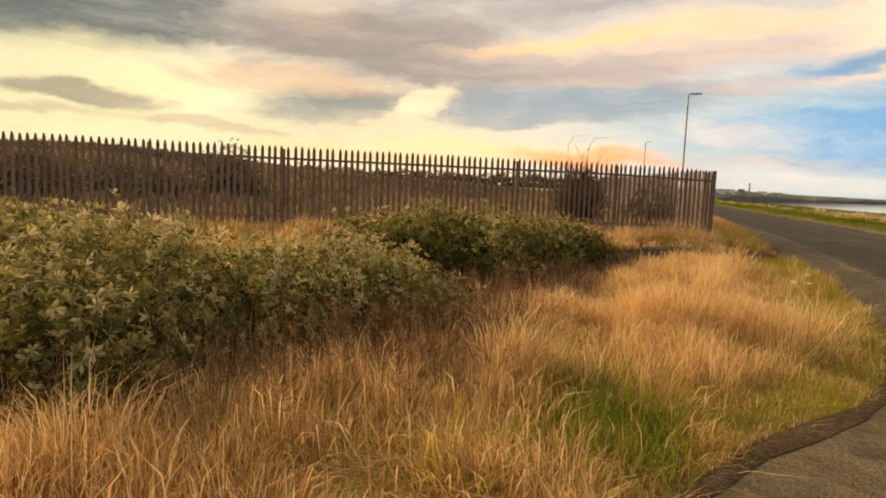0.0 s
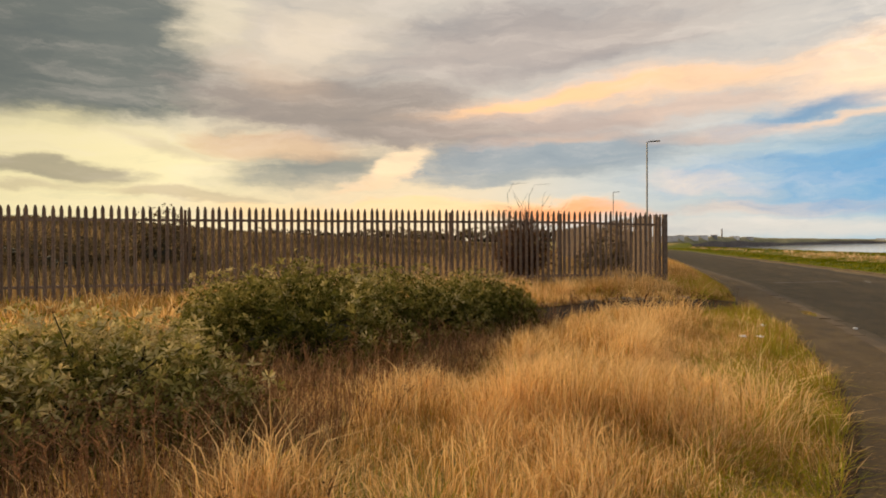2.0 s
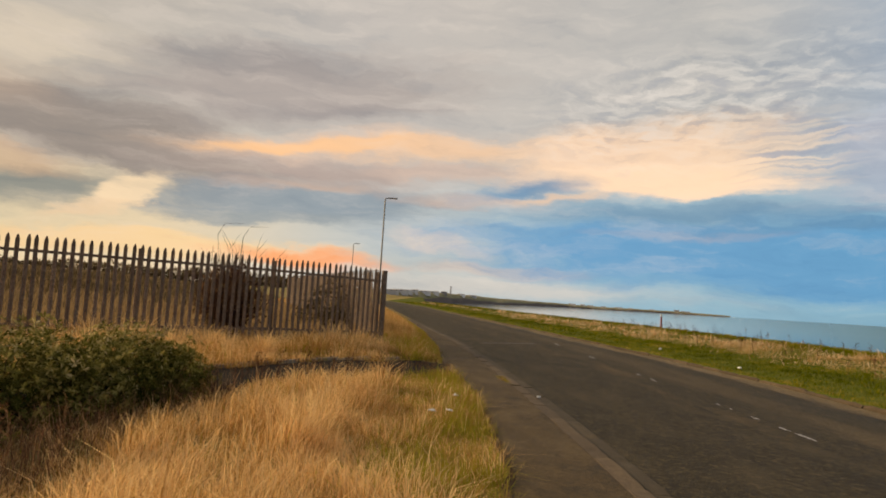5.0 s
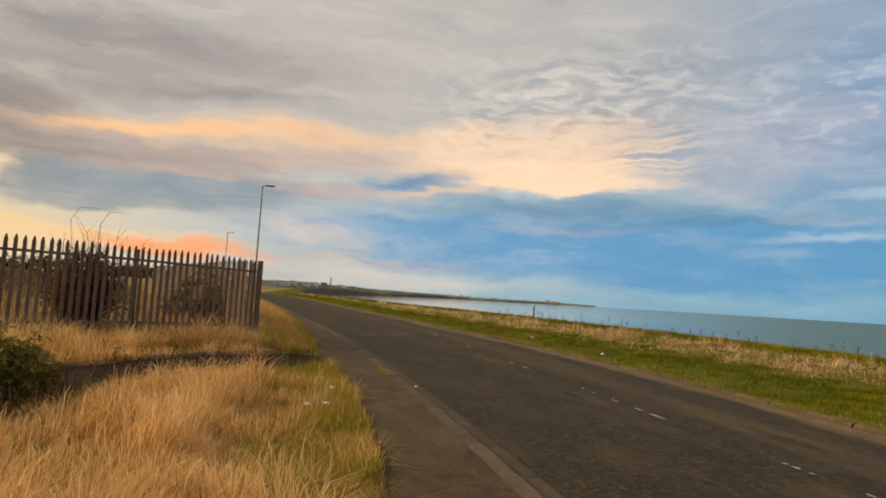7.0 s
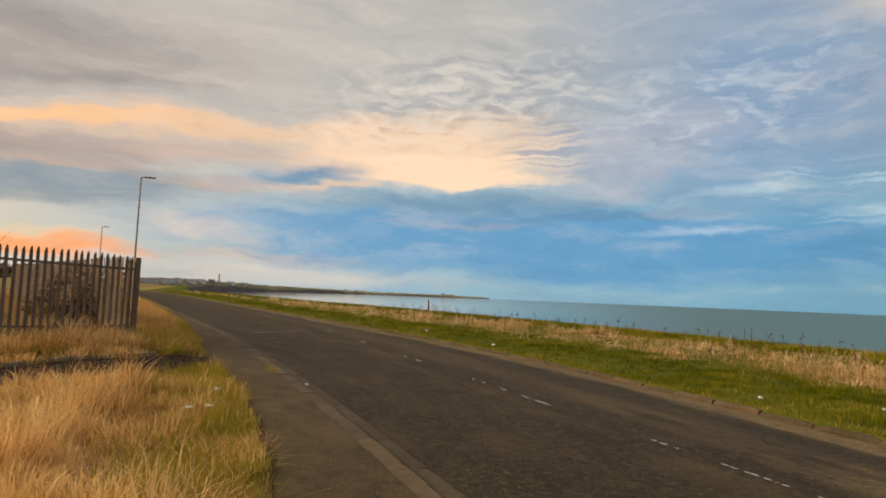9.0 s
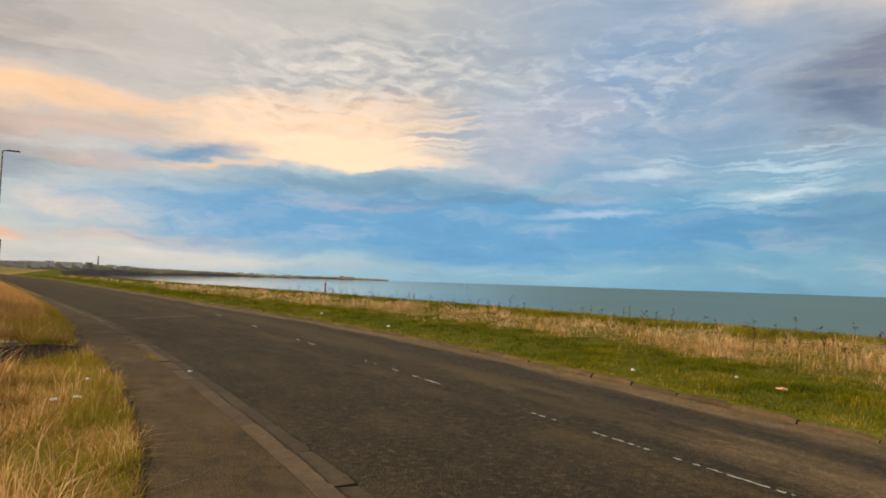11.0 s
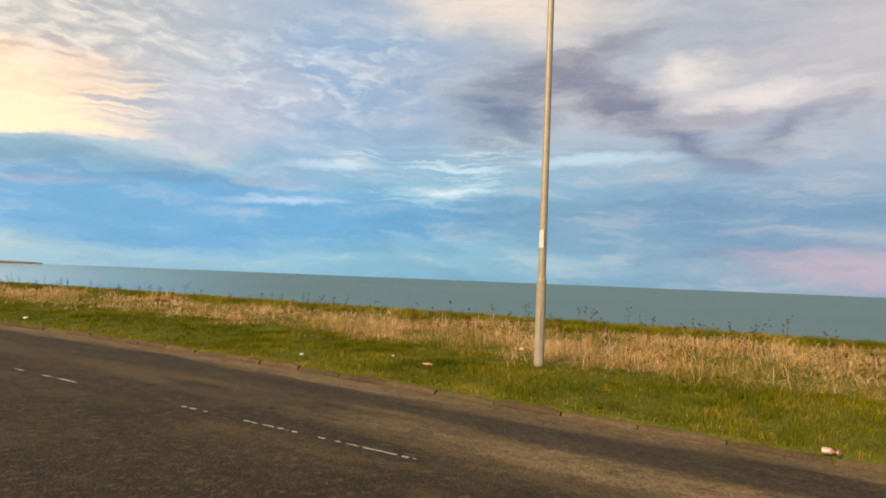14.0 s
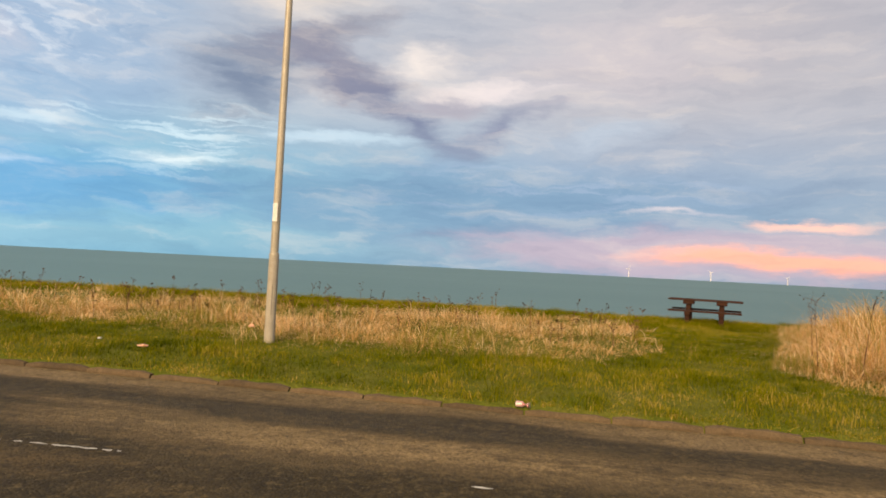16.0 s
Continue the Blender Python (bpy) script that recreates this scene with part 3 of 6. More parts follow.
for k, q in enumerate((0.82, 0.34, 0.0, 0.97)):
    smr.inputs[k + 1].default_value = q
st.links.new(sdiv.outputs[0], smr.inputs[0])
smx = st.nodes.new("ShaderNodeMixShader")
st.links.new(smr.outputs[0], smx.inputs[0])
st.links.new(sp.outputs[0], smx.inputs[1])
st.links.new(calm.outputs[0], smx.inputs[2])
st.links.new(smx.outputs[0], st.nodes["Material Output"].inputs[0])

# ---- plan ----
RNG = np.random.default_rng(7)


def curve(*knots):
    ys, xs = [k[0] for k in knots], [k[1] for k in knots]
    # smoothed piecewise line
    gy = np.linspace(ys[0], ys[-1], 1200)
    gx = np.interp(gy, ys, xs)
    k = np.ones(25) / 25
    sm = np.convolve(np.pad(gx, 12, mode="edge"), k, mode="valid")
    near = (gy > -20) & (gy < 120)
    sm = np.where(near, sm, gx)
    return lambda y: np.interp(y, gy, sm)


x_near = curve((-60, -3.5), (-20, 0.6), (-8, 1.9), (0, 2.85), (4, 3.25), (7, 3.4), (12, 3.36), (16.5, 3.2), (22.6, 2.9), (33, 1.75), (55, -0.5), (66, -1.5), (100, -5.5), (160, -16))
x_far = curve((-60, 2.5), (-20, 6.2), (-8, 7.55), (-3, 8.12), (0, 8.48), (3, 8.8), (7, 9.15), (12, 9.52), (17, 9.72), (23, 9.5), (34, 8.45), (62, 5.5), (100, 2.0), (160, -7))
x_edge = curve((-60, 25), (-20, 23.2), (-6, 22.4), (0, 21.6), (6, 20.2), (35, 19.2), (50, 17.6), (63, 15.2), (100, 9.8), (160, 2))
PAVE_Y = (-60, -20, -6, 0, 2, 3.4, 4.2, 5.2, 6.3, 7.7, 9.5, 12, 14.4, 15.6, 17, 20, 27, 36, 60, 100, 160)
PAVE_X = (-6.5, -2.6, -1.3, -0.45, 0.1, 0.57, 0.89, 1.56, 1.87, 2.13, 2.26, 2.28, 2.14, 1.98, 1.96, 1.97, 1.65, 0.86, -1.6, -6.7, -17.2)


def x_pave(y):
    return np.interp(y, PAVE_Y, PAVE_X)


def smooth(a, b, v):
    t = np.clip((np.asarray(v, float) - a) / (b - a), 0, 1)
    return t * t * (3 - 2 * t)


CORNER = np.array([0.45, 18.75])
FDIR = np.array([-0.781, -0.625])
FDIR = FDIR / np.linalg.norm(FDIR)
FNORM = np.array([FDIR[1], -FDIR[0]])


def road_z(x, y):
    f = (np.asarray(x) - x_near(y)) / (x_far(y) - x_near(y))
    return -0.16 * np.clip(f, 0, 1) + 0.05 * np.sin(np.pi * np.clip(f, 0, 1)) * 0.6


def ground_z(x, y):
    """Height of the ground, the one sheet of land."""
    x, y = np.asarray(x, float), np.asarray(y, float)
    d = x_pave(y) - x
    left = 0.03 + 0.14 * smooth(0.1, 2.5, d)
    s = (x - CORNER[0]) * FNORM[0] + (y - CORNER[1]) * FNORM[1]
    s = np.where(s * 0 + (0 - CORNER[0]) * FNORM[0] + (60 - CORNER[1]) * FNORM[1] > 0, s, -s)
    left = left + 1.25 * smooth(4, 42, s) * smooth(3, 25, d) + 1.6 * np.exp(-((x + 36) / 15) ** 2 - ((y - 27) / 13) ** 2) * smooth(1, 8, s)
    f = np.clip((x - x_far(y) - 0.13) / np.maximum(x_edge(y) - x_far(y) - 0.13, 0.5), 0, 1)
    right = -0.085 + 0.115 * smooth(0.0, 0.12, f) + (0.04 + 0.16 * smooth(-5, 8, y)) * smooth(0.2, 0.85, f)
    past = x - x_edge(y)
    right = right - 8.5 * smooth(0.0, 6.0, past)
    mid = np.minimum(road_z(x, y) - 0.05, 0.0)
    return np.where(d > 0, left, np.where(x > x_far(y) + 0.1, right, mid))


def part(name, bm_or_data, material, parent, label=""):
    if isinstance(bm_or_data, bpy.types.Mesh):
        me = bm_or_data
    else:
        me = bpy.data.meshes.new(name)
        bm_or_data.to_mesh(me)
        bm_or_data.free()
        me.materials.append(material)
    ob = new(name, me)
    ob.parent = parent
    if label:
        tagged(ob, label)
    return ob


def mesh_from(name, verts, faces, material, smooth_shade=False):
    me = bpy.data.meshes.new(name)
    me.from_pydata([tuple(v) for v in verts], [], [tuple(f) for f in faces])
    me.materials.append(material)
    if smooth_shade:
        me.polygons.foreach_set("use_smooth", [True] * len(me.polygons))
    me.update()
    return me


def box(bm, x0, x1, y0, y1, z0, z1, m=None, bevel=0.0):
    vs = [bm.verts.new((x, y, z)) for x in (x0, x1) for y in (y0, y1) for z in (z0, z1)]
    if m is not None:
        for v in vs:
            v.co = m @ v.co
    fs = [bm.faces.new([vs[i] for i in q]) for q in ((0, 1, 3, 2), (4, 6, 7, 5), (0, 4, 5, 1), (2, 3, 7, 6), (0, 2, 6, 4), (1, 5, 7, 3))]
    if bevel:
        es = {e for f in fs for e in f.edges}
        bmesh.ops.bevel(bm, geom=list(es), offset=bevel, segments=1, affect="EDGES")


def tube(bm, pts, radii, sides=8, cap=True):
    """A tapered tube along points."""
    rings = []
    for i, p in enumerate(pts):
        p = Vector(p)
        a, b = Vector(pts[max(i - 1, 0)]), Vector(pts[min(i + 1, len(pts) - 1)])
        q = (b - a).normalized().to_track_quat("Z", "Y")
        rings.append([bm.verts.new(p + q @ Vector((radii[i] * math.cos(2 * math.pi * k / sides), radii[i] * math.sin(2 * math.pi * k / sides), 0))) for k in range(sides)])
    for r, s in zip(rings, rings[1:]):
        for k in range(sides):
            bm.faces.new((r[k], r[(k + 1) % sides], s[(k + 1) % sides], s[k]))
    if cap:
        bm.faces.new(rings[0][::-1])
        bm.faces.new(rings[-1])


def grid_strip(name, ys, cols, material, label, kind="structure", soft=True):
    """A sheet over lines of y; cols(y) gives the x and z of its columns."""
    rows = [cols(y) for y in ys]
    n = len(rows[0])
    verts = [(x, y, z) for y, r in zip(ys, rows) for x, z in r]
    faces = [(i * n + j, i * n + j + 1, (i + 1) * n + j + 1, (i + 1) * n + j) for i in range(len(ys) - 1) for j in range(n - 1)]
    ob = new(name, mesh_from(name, verts, faces, material, soft))
    return tagged(ob, label, name.split("_")[0], kind=kind)


YS = np.concatenate([np.arange(-60, -10, 5), np.arange(-10, 45, 0.75), np.arange(45, 162, 4)])

# ---- ground, road, sea ----
LEFT = (-4000, -2000, -900, -400, -200, -130, -100, -80, -66, -56, -48, -42, -37, -33, -29, -26, -23, -20, -17, -14, -12, -10, -8, -6.5, -5, -4, -3, -2.2, -1.5, -1, -0.6, -0.3, -0.1, -0.001)


def ground_cols(y):
    xp, xn, xf, xe = float(x_pave(y)), float(x_near(y)), float(x_far(y)), float(x_edge(y))
    xs = [xp + o for o in LEFT] + [xp + 0.02, xn, (xn + xf) / 2, xf] + [xf + 0.12 + (xe - xf - 0.12) * f for f in (0, 0.03, 0.07, 0.12, 0.2, 0.3, 0.4, 0.5, 0.6, 0.7, 0.8, 0.9, 1)] + [xe + o for o in (0.7, 1.5, 3, 4.5, 6.5)]
    return [(x, float(ground_z(x, y))) for x in xs]


GROUND = grid_strip("ground", list(YS) + [220, 320, 480, 700, 1100], ground_cols, M_SOIL, "rough earth and dry thatch of the coastal verge")


GROUND.data.materials.append(M_TURF)
NCOL = len(ground_cols(0.0)) - 1
for k, p in enumerate(GROUND.data.polygons):
    if k % NCOL >= len(LEFT) + 3:
        p.material_index = 1


ACROSS = (0, 0.02, 0.15, 0.3, 0.45, 0.6, 0.75, 0.9, 1.0)


def road_cols(y):
    xn, xf = float(x_near(y)), float(x_far(y))
    return [(xn + (xf - xn) * f, float(road_z(xn + (xf - xn) * f, y))) for f in ACROSS]


ROAD = grid_strip("road", YS, road_cols, M_ASPHALT, "worn grey asphalt coast road with faded centre line")
ROAD.data.attributes.new("across", "FLOAT", "POINT").data.foreach_set("value", np.tile(np.array(ACROSS, np.float32), len(YS)))


def pave_cols(y):
    xp, xn = float(x_pave(y)), float(x_near(y)) - 0.33
    return [(xp - 0.02, -0.02), (xp, 0.045), (xp + (xn - xp) * 0.5, 0.055), (xn, 0.05), (xn, -0.05)]


grid_strip("pavement", YS, pave_cols, M_PAVE, "patched brown-grey tarmac footway beside the road", soft=False)

M_EARTH = mat("trodden_earth", (0.070, 0.044, 0.022), (0.12, 0.078, 0.042), 4, 0.95, 0.9, 30, c3=(0.035, 0.022, 0.012), spec=0.05)


def earth_cols(y):
    xp = float(x_pave(y))
    w = 0.02 + 0.06 * (0.5 + 0.5 * math.sin(y * 3.1 + math.sin(y * 7.7))) + 0.10 * max(0.0, 1 - abs(y - 4.3) / 1.6)
    return [(xp - 0.06, 0.035), (xp - 0.02, 0.060), (xp + w * 0.6, 0.060), (xp + w, 0.052)]


grid_strip("earth_edge", np.arange(1.0, 15.0, 0.08), earth_cols, M_EARTH, "ragged line of bare dark earth along the footway edge")

sea_me = mesh_from("sea", [(-4900, -4900, -7), (4900, -4900, -7), (4900, 4900, -7), (-4900, 4900, -7)], [(0, 1, 2, 3)], M_SEA)
tagged(new("water", sea_me), "calm grey-green sea reaching to the horizon", "sea", kind="structure")

# ---- fence ----
PALE_H = 1.84


def pale_mesh():
    """One W-section pale with a notched triple point."""
    prof = [(-0.034, 0.0), (-0.020, 0.013), (0.0, 0.002), (0.020, 0.013), (0.034, 0.0)]
    th = 0.004
    verts, faces = [], []
    tops = [PALE_H - 0.035, PALE_H - 0.008, PALE_H, PALE_H - 0.008, PALE_H - 0.035]
    for side in (0, 1):
        for (x, y), zt in zip(prof, tops):
            for z in (0.03, PALE_H - 0.09, zt):
                k = 0.62 if z == zt else 1.0
                verts.append((x * k, y + side * th, z))
    n = len(prof)
    for side in (0, 1):
        o = side * n * 3
        for i in range(n - 1):
            for j in range(2):
                q = (o + i * 3 + j, o + (i + 1) * 3 + j, o + (i + 1) * 3 + j + 1, o + i * 3 + j + 1)
                faces.append(q if side == 0 else q[::-1])
    o = n * 3
    for i in (0, n - 1):
        for j in range(2):
            faces.append((i * 3 + j, i * 3 + j + 1, o + i * 3 + j + 1, o + i * 3 + j))
    for i in range(n - 1):
        faces.append((i * 3 + 2, (i + 1) * 3 + 2, o + (i + 1) * 3 + 2, o + i * 3 + 2))
    return mesh_from("pale", verts, faces, M_STEEL)


PALE = pale_mesh()


def fence_run(start, end, label, pitch=0.139):
    a, b = Vector((*start, 0)), Vector((*end, 0))
    length = (b - a).length
    ang = math.degrees(math.atan2(b.y - a.y, b.x - a.x))
    root = tagged(new("palisade_fence"), label, "fence")
    za = float(ground_z(*start))
    root.matrix_world = pose(a.x, a.y, za, 0, 0, ang)

    def dz(s):
        p = a + (b - a) * (s / length)
        return float(ground_z(p.x, p.y)) - za
    rr = random.Random(3)
    for i in range(int(length / pitch)):
        s = 0.07 + i * pitch
        ob = new("pale", PALE)
        ob.parent = root
        ob.matrix_basis = pose(s, 0.0, dz(s) + rr.uniform(-0.012, 0.012), rr.uniform(-0.5, 0.5), rr.uniform(-0.5, 0.5), rr.uniform(-3, 3))
    bay = 2.75
    for i in range(int(length / bay) + 1):
        s = i * bay
        bm = bmesh.new()
        w, d = (0.022, 0.045) if i else (0.04, 0.05)
        box(bm, -w, w, -d - 0.01, -d + 0.002, -0.3, PALE_H - 0.06)
        box(bm, -w, w, d - 0.012 - 0.06, d - 0.06, -0.3, PALE_H - 0.06)
        box(bm, -0.004, 0.004, -d + 0.002, d - 0.072, -0.3, PALE_H - 0.06)
        part("post", bm, M_STEEL, root).matrix_basis = pose(s + (0.0 if i else 0.02), -0.07, dz(s))
        if s + bay <= length + 0.1:
            for h in (0.32, PALE_H - 0.27):
                bm = bmesh.new()
                m = Matrix.Rotation(-math.atan2(dz(s + bay) - dz(s), bay), 4, "Y")
                box(bm, 0, bay, -0.008, -0.002, -0.025, 0.025, m)
                box(bm, 0, bay, -0.048, -0.008, 0.019, 0.025, m)
                part("rail", bm, M_STEEL, root).matrix_basis = pose(s, 0, dz(s) + h)
    return root


FENCE_END = CORNER + FDIR * 19.3
fence_run(CORNER, FENCE_END, "brown weathered steel palisade fence with pointed pales")
fence_run((0.40, 18.9), (-6.6, 41.0), "brown steel palisade fence running back beside the road")
bm = bmesh.new()
box(bm, -0.055, 0.055, -0.055, 0.055, -0.3, PALE_H + 0.0, None, 0.006)
cp = new("corner_post", None)
tagged(cp, "square steel corner post of the palisade fence", "post")
cp.matrix_world = pose(0.50, 18.86, float(ground_z(0.5, 18.86)), 0, 0, 25)
part("post_shaft", bm, M_STEEL, cp)

# ---- street lamps ----


def street_lamp(x, y, yaw, label, h=6.0, plate=True):
    z = float(ground_z(x, y))
    root = tagged(new("street_lamp"), label, "street lamp", "street lamps along the coast road")
    root.matrix_world = pose(x, y, z, 0, -0.1 if plate else 0, yaw)
    bm = bmesh.new()
    tube(bm, [(0, 0, -0.3), (0, 0, 0.05), (0, 0, 1.37), (0, 0, 1.4)], [0.086, 0.084, 0.079, 0.076], 16)
    base = part("base_section", bm, M_POLEBASE, root, "wider stained base section")
    bm = bmesh.new()
    box(bm, -0.035, 0.035, 0.074, 0.089, 0.42, 0.95, None, 0.004)
    part("access_door", bm, M_POLEBASE, base)
    bm = bmesh.new()
    tube(bm, [(0, 0, 1.37), (0, 0, 1.4), (0, 0, 1.435), (0, 0, 1.44)], [0.077, 0.081, 0.079, 0.066], 16)
    part("collar", bm, M_POLE, root)
    bm = bmesh.new()
    tube(bm, [(0, 0, 1.4), (0, 0, 3.5), (0, 0, h - 0.1), (0, 0, h - 0.02)], [0.066, 0.059, 0.048, 0.046], 14)
    part("pole_shaft", bm, M_POLE, root)
    bm = bmesh.new()
    tube(bm, [(0, 0, h - 0.1), (0, 0.02, h - 0.02), (0, 0.1, h + 0.02), (0, 0.3, h + 0.035)], [0.04, 0.036, 0.03, 0.028], 10)
    part("bracket_arm", bm, M_DARKMETAL, root)
    bm = bmesh.new()
    box(bm, -0.12, 0.12, 0.2, 0.86, h + 0.01, h + 0.075, None, 0.02)
    lan = part("lantern", bm, M_DARKMETAL, root, "flat dark grey lantern head")
    bm = bmesh.new()
    box(bm, -0.075, 0.075, 0.28, 0.8, h + 0.002, h + 0.0095)
    part("lens", bm, M_LABEL, lan)
    if plate:
        bm = bmesh.new()
        box(bm, -0.04, 0.04, 0.058, 0.072, 1.95, 2.25, None, 0.004)
        part("number_plate", bm, M_LABEL, root, "small white number plate")
    return root


NEAR_LAMP = street_lamp(11.64, 7.03, 90, "galvanised steel street lamp on the grass verge", 8.0)
street_lamp(-1.58, 47.2, -90, "slim grey street lamp beside the fenced field", 8.0, False)
street_lamp(-8.6, 91.0, -90, "distant slim grey street lamp beside the road", 8.0, False)

# ---- kerbs, centre line, side path ----


def along(fn, y, off=0.0):
    """Place and heading on a line of the plan."""
    x = float(fn(y))
    dx = float(fn(y + 0.3) - fn(y - 0.3)) / 0.6
    return x + off, -math.degrees(math.atan(dx))


def stone_mesh(name, w, l, h, material, seed, bevel=0.016, rough=0.005):
    rr = random.Random(seed)
    n = 7
    prof = [(0, -0.15), (0, h - bevel * 1.3), (bevel, h), (w - bevel, h), (w, h - bevel), (w, -0.15)]
    bm = bmesh.new()
    rings = []
    for i in range(n):
        f = i / (n - 1)
        end = 1.0 if i in (0, n - 1) else 0.0
        rings.append([bm.verts.new((x + rr.uniform(-1, 1) * rough, -l / 2 + l * f, z - (end * bevel * 0.7 + rr.uniform(0, 1.4) * rough if z > -0.1 else 0))) for x, z in prof])
    for a, b in zip(rings, rings[1:]):
        for k in range(len(prof) - 1):
            bm.faces.new((a[k], a[k + 1], b[k + 1], b[k]))
    bm.faces.new(rings[0])
    bm.faces.new(rings[-1][::-1])
    bmesh.ops.recalc_face_normals(bm, faces=bm.faces)
    me = bpy.data.meshes.new(name)
    bm.to_mesh(me)
    bm.free()
    me.materials.append(material)
    return me


def kerb_row(label, fn, off, w, l, top, y0, y1, zfun, gap=0.012, jit=0.006, seed=1, material=M_KERB):
    root = tagged(new("kerb"), label, "kerb", kind="structure")
    kinds = [stone_mesh("kerb_stone", w, l - gap, 0.0, material, seed + k, 0.030 if gap > 0.01 else 0.008, 0.011 if gap > 0.01 else 0.005) for k in range(4)]
    rr = random.Random(seed)
    y = y0
    while y < y1:
        x, a = along(fn, y, off)
        ob = new("kerb_stone", kinds[rr.randrange(4)])
        ob.parent = root
        ob.matrix_basis = pose(x + rr.uniform(-jit, jit), y, zfun(x, y) + top + rr.uniform(-jit, jit), rr.uniform(-0.7, 0.7), rr.uniform(-3, 3) * jit / 0.012, a + rr.uniform(-0.8, 0.8))
        y += l * math.cos(radians(a))
    return root


kerb_row("weathered concrete kerb stones edging the sea verge", x_far, 0.0, 0.125, 0.915, 0.070, -9.3, 70, lambda x, y: -0.16, 0.02, 0.016, seed=11)
kerb_row("flush worn concrete kerb beside the footway", x_near, -0.325, 0.17, 0.915, 0.050, -5, 40, lambda x, y: 0.0, 0.010, 0.002, seed=21, material=M_FLUSH)
kerb_row("low concrete channel blocks along the gutter", x_near, -0.15, 0.185, 0.915, 0.022, -5, 40, lambda x, y: 0.0, 0.010, 0.002, seed=31, material=M_CHANNEL)


def ragged(name, pieces, label, category, material, keep=0.86):
    """Thin worn pieces of paint or patching lying on the road."""
    root = tagged(new(name), label, category)
    for (x0, y0), (x1, y1), w in pieces:
        n = max(3, int(math.dist((x0, y0), (x1, y1)) / 0.035))
        d = Vector((x1 - x0, y1 - y0)).normalized()
        nrm = Vector((d.y, -d.x))
        verts, faces = [], []
        for i in range(n + 1):
            p = Vector((x0, y0)).lerp(Vector((x1, y1)), i / n)
            e = 0.35 if i in (0, n) else 1.0
            for sgn in (-1, 1):
                q = p + nrm * sgn * w * 0.5 * e * random.choice((0.25, 0.5, 0.8, 1.0, 1.2))
                verts.append((q.x, q.y, float(road_z(q.x, q.y)) + 0.005))
        faces = [(2 * i, 2 * i + 1, 2 * i + 3, 2 * i + 2) for i in range(n) if random.random() < keep]
        if not faces:
            continue
        ob = new("paint_patch", mesh_from("paint_patch", verts, faces, material))
        ob.parent = root
    return root


LINE = [(5.87, 6.02), (6.06, 6.42), (6.45, 6.60), (6.66, 6.76), (6.84, 6.93), (7.17, 7.44), (7.48, 7.64), (7.70, 7.90), (8.45, 8.52), (8.62, 8.86),
        (10.9, 11.35), (11.45, 11.7), (12.2, 12.45), (13.0, 13.1), (13.42, 13.52), (16.2, 16.6), (17.2, 17.5), (21, 21.8), (26, 26.9), (3.2, 3.35), (1.6, 1.9)]
ragged("road_marking", [((6.17 + 0.017 * (a - 6), a), (6.17 + 0.017 * (b - 6), b), 0.036 if a < 8 else 0.05) for a, b in LINE], "broken white centre line worn into fragments", "road marking", M_PAINT)
M_SEAM = mat("pale_road_seam", (0.17, 0.15, 0.13), (0.13, 0.115, 0.1), 6, 0.85, 0.3, 50)
ragged("road_seam", [((3.5, 23.85), (5.6, 25.8), 0.16)], "pale worn seam across the asphalt", "road seam", M_SEAM, 1.0)

DA, DB = np.array([2.05, 16.1]), np.array([-2.9, 8.95])
DDIR = (DB - DA) / np.linalg.norm(DB - DA)
DN = np.array([-DDIR[1], DDIR[0]])
verts, faces = [], []
for i in range(25):
    p = DA + (DB - DA) * i / 24
    wl = 0.80
    for sgn in (-1, -0.3, 0.3, 1):
        q = p + DN * sgn * wl
        inside = q[0] > float(x_pave(q[1])) - 0.03
        verts.append((q[0], q[1], 0.03 if inside else max(0.05, float(ground_z(q[0], q[1])) + 0.012)))
    if i:
        faces += [((i - 1) * 4 + j, (i - 1) * 4 + j + 1, i * 4 + j + 1, i * 4 + j) for j in range(3)]
tagged(new("side_path", mesh_from("side_path", verts, faces, M_DRIVE, False)), "dark tarmac side path overgrown with dry grass", "path", kind="structure")
root = tagged(new("path_edging"), "thin concrete edging along the side path", "edging", kind="structure")
edge_me = stone_mesh("edging_stone", 0.045, 0.9, 0.0, M_EDGE, 5, 0.006)
for i in range(7):
    p = DA + DDIR * (0.9 + i * 0.915) - DN * 0.86 * (1 if DN[0] > 0 else -1)
    ob = new("edging_stone", edge_me)
    ob.parent = root
    ob.matrix_basis = pose(p[0], p[1], float(ground_z(*p)) + 0.06, 0, 0, math.degrees(math.atan2(-DDIR[0], DDIR[1])))

# ---- grass ----


def vnoise(x, y, s, k=0.0):
    """Smooth value noise on the plan, 0..1."""
    x, y = np.asarray(x) * s + k * 17.3, np.asarray(y) * s + k * 9.1
    xi, yi = np.floor(x).astype(int), np.floor(y).astype(int)
    fx, fy = x - xi, y - yi
    fx, fy = fx * fx * (3 - 2 * fx), fy * fy * (3 - 2 * fy)

    def hsh(a, b):
        v = np.sin(a * 127.1 + b * 311.7 + 3.7) * 43758.5453
        return v - np.floor(v)
    return (hsh(xi, yi) * (1 - fx) + hsh(xi + 1, yi) * fx) * (1 - fy) + (hsh(xi, yi + 1) * (1 - fx) + hsh(xi + 1, yi + 1) * fx) * fy


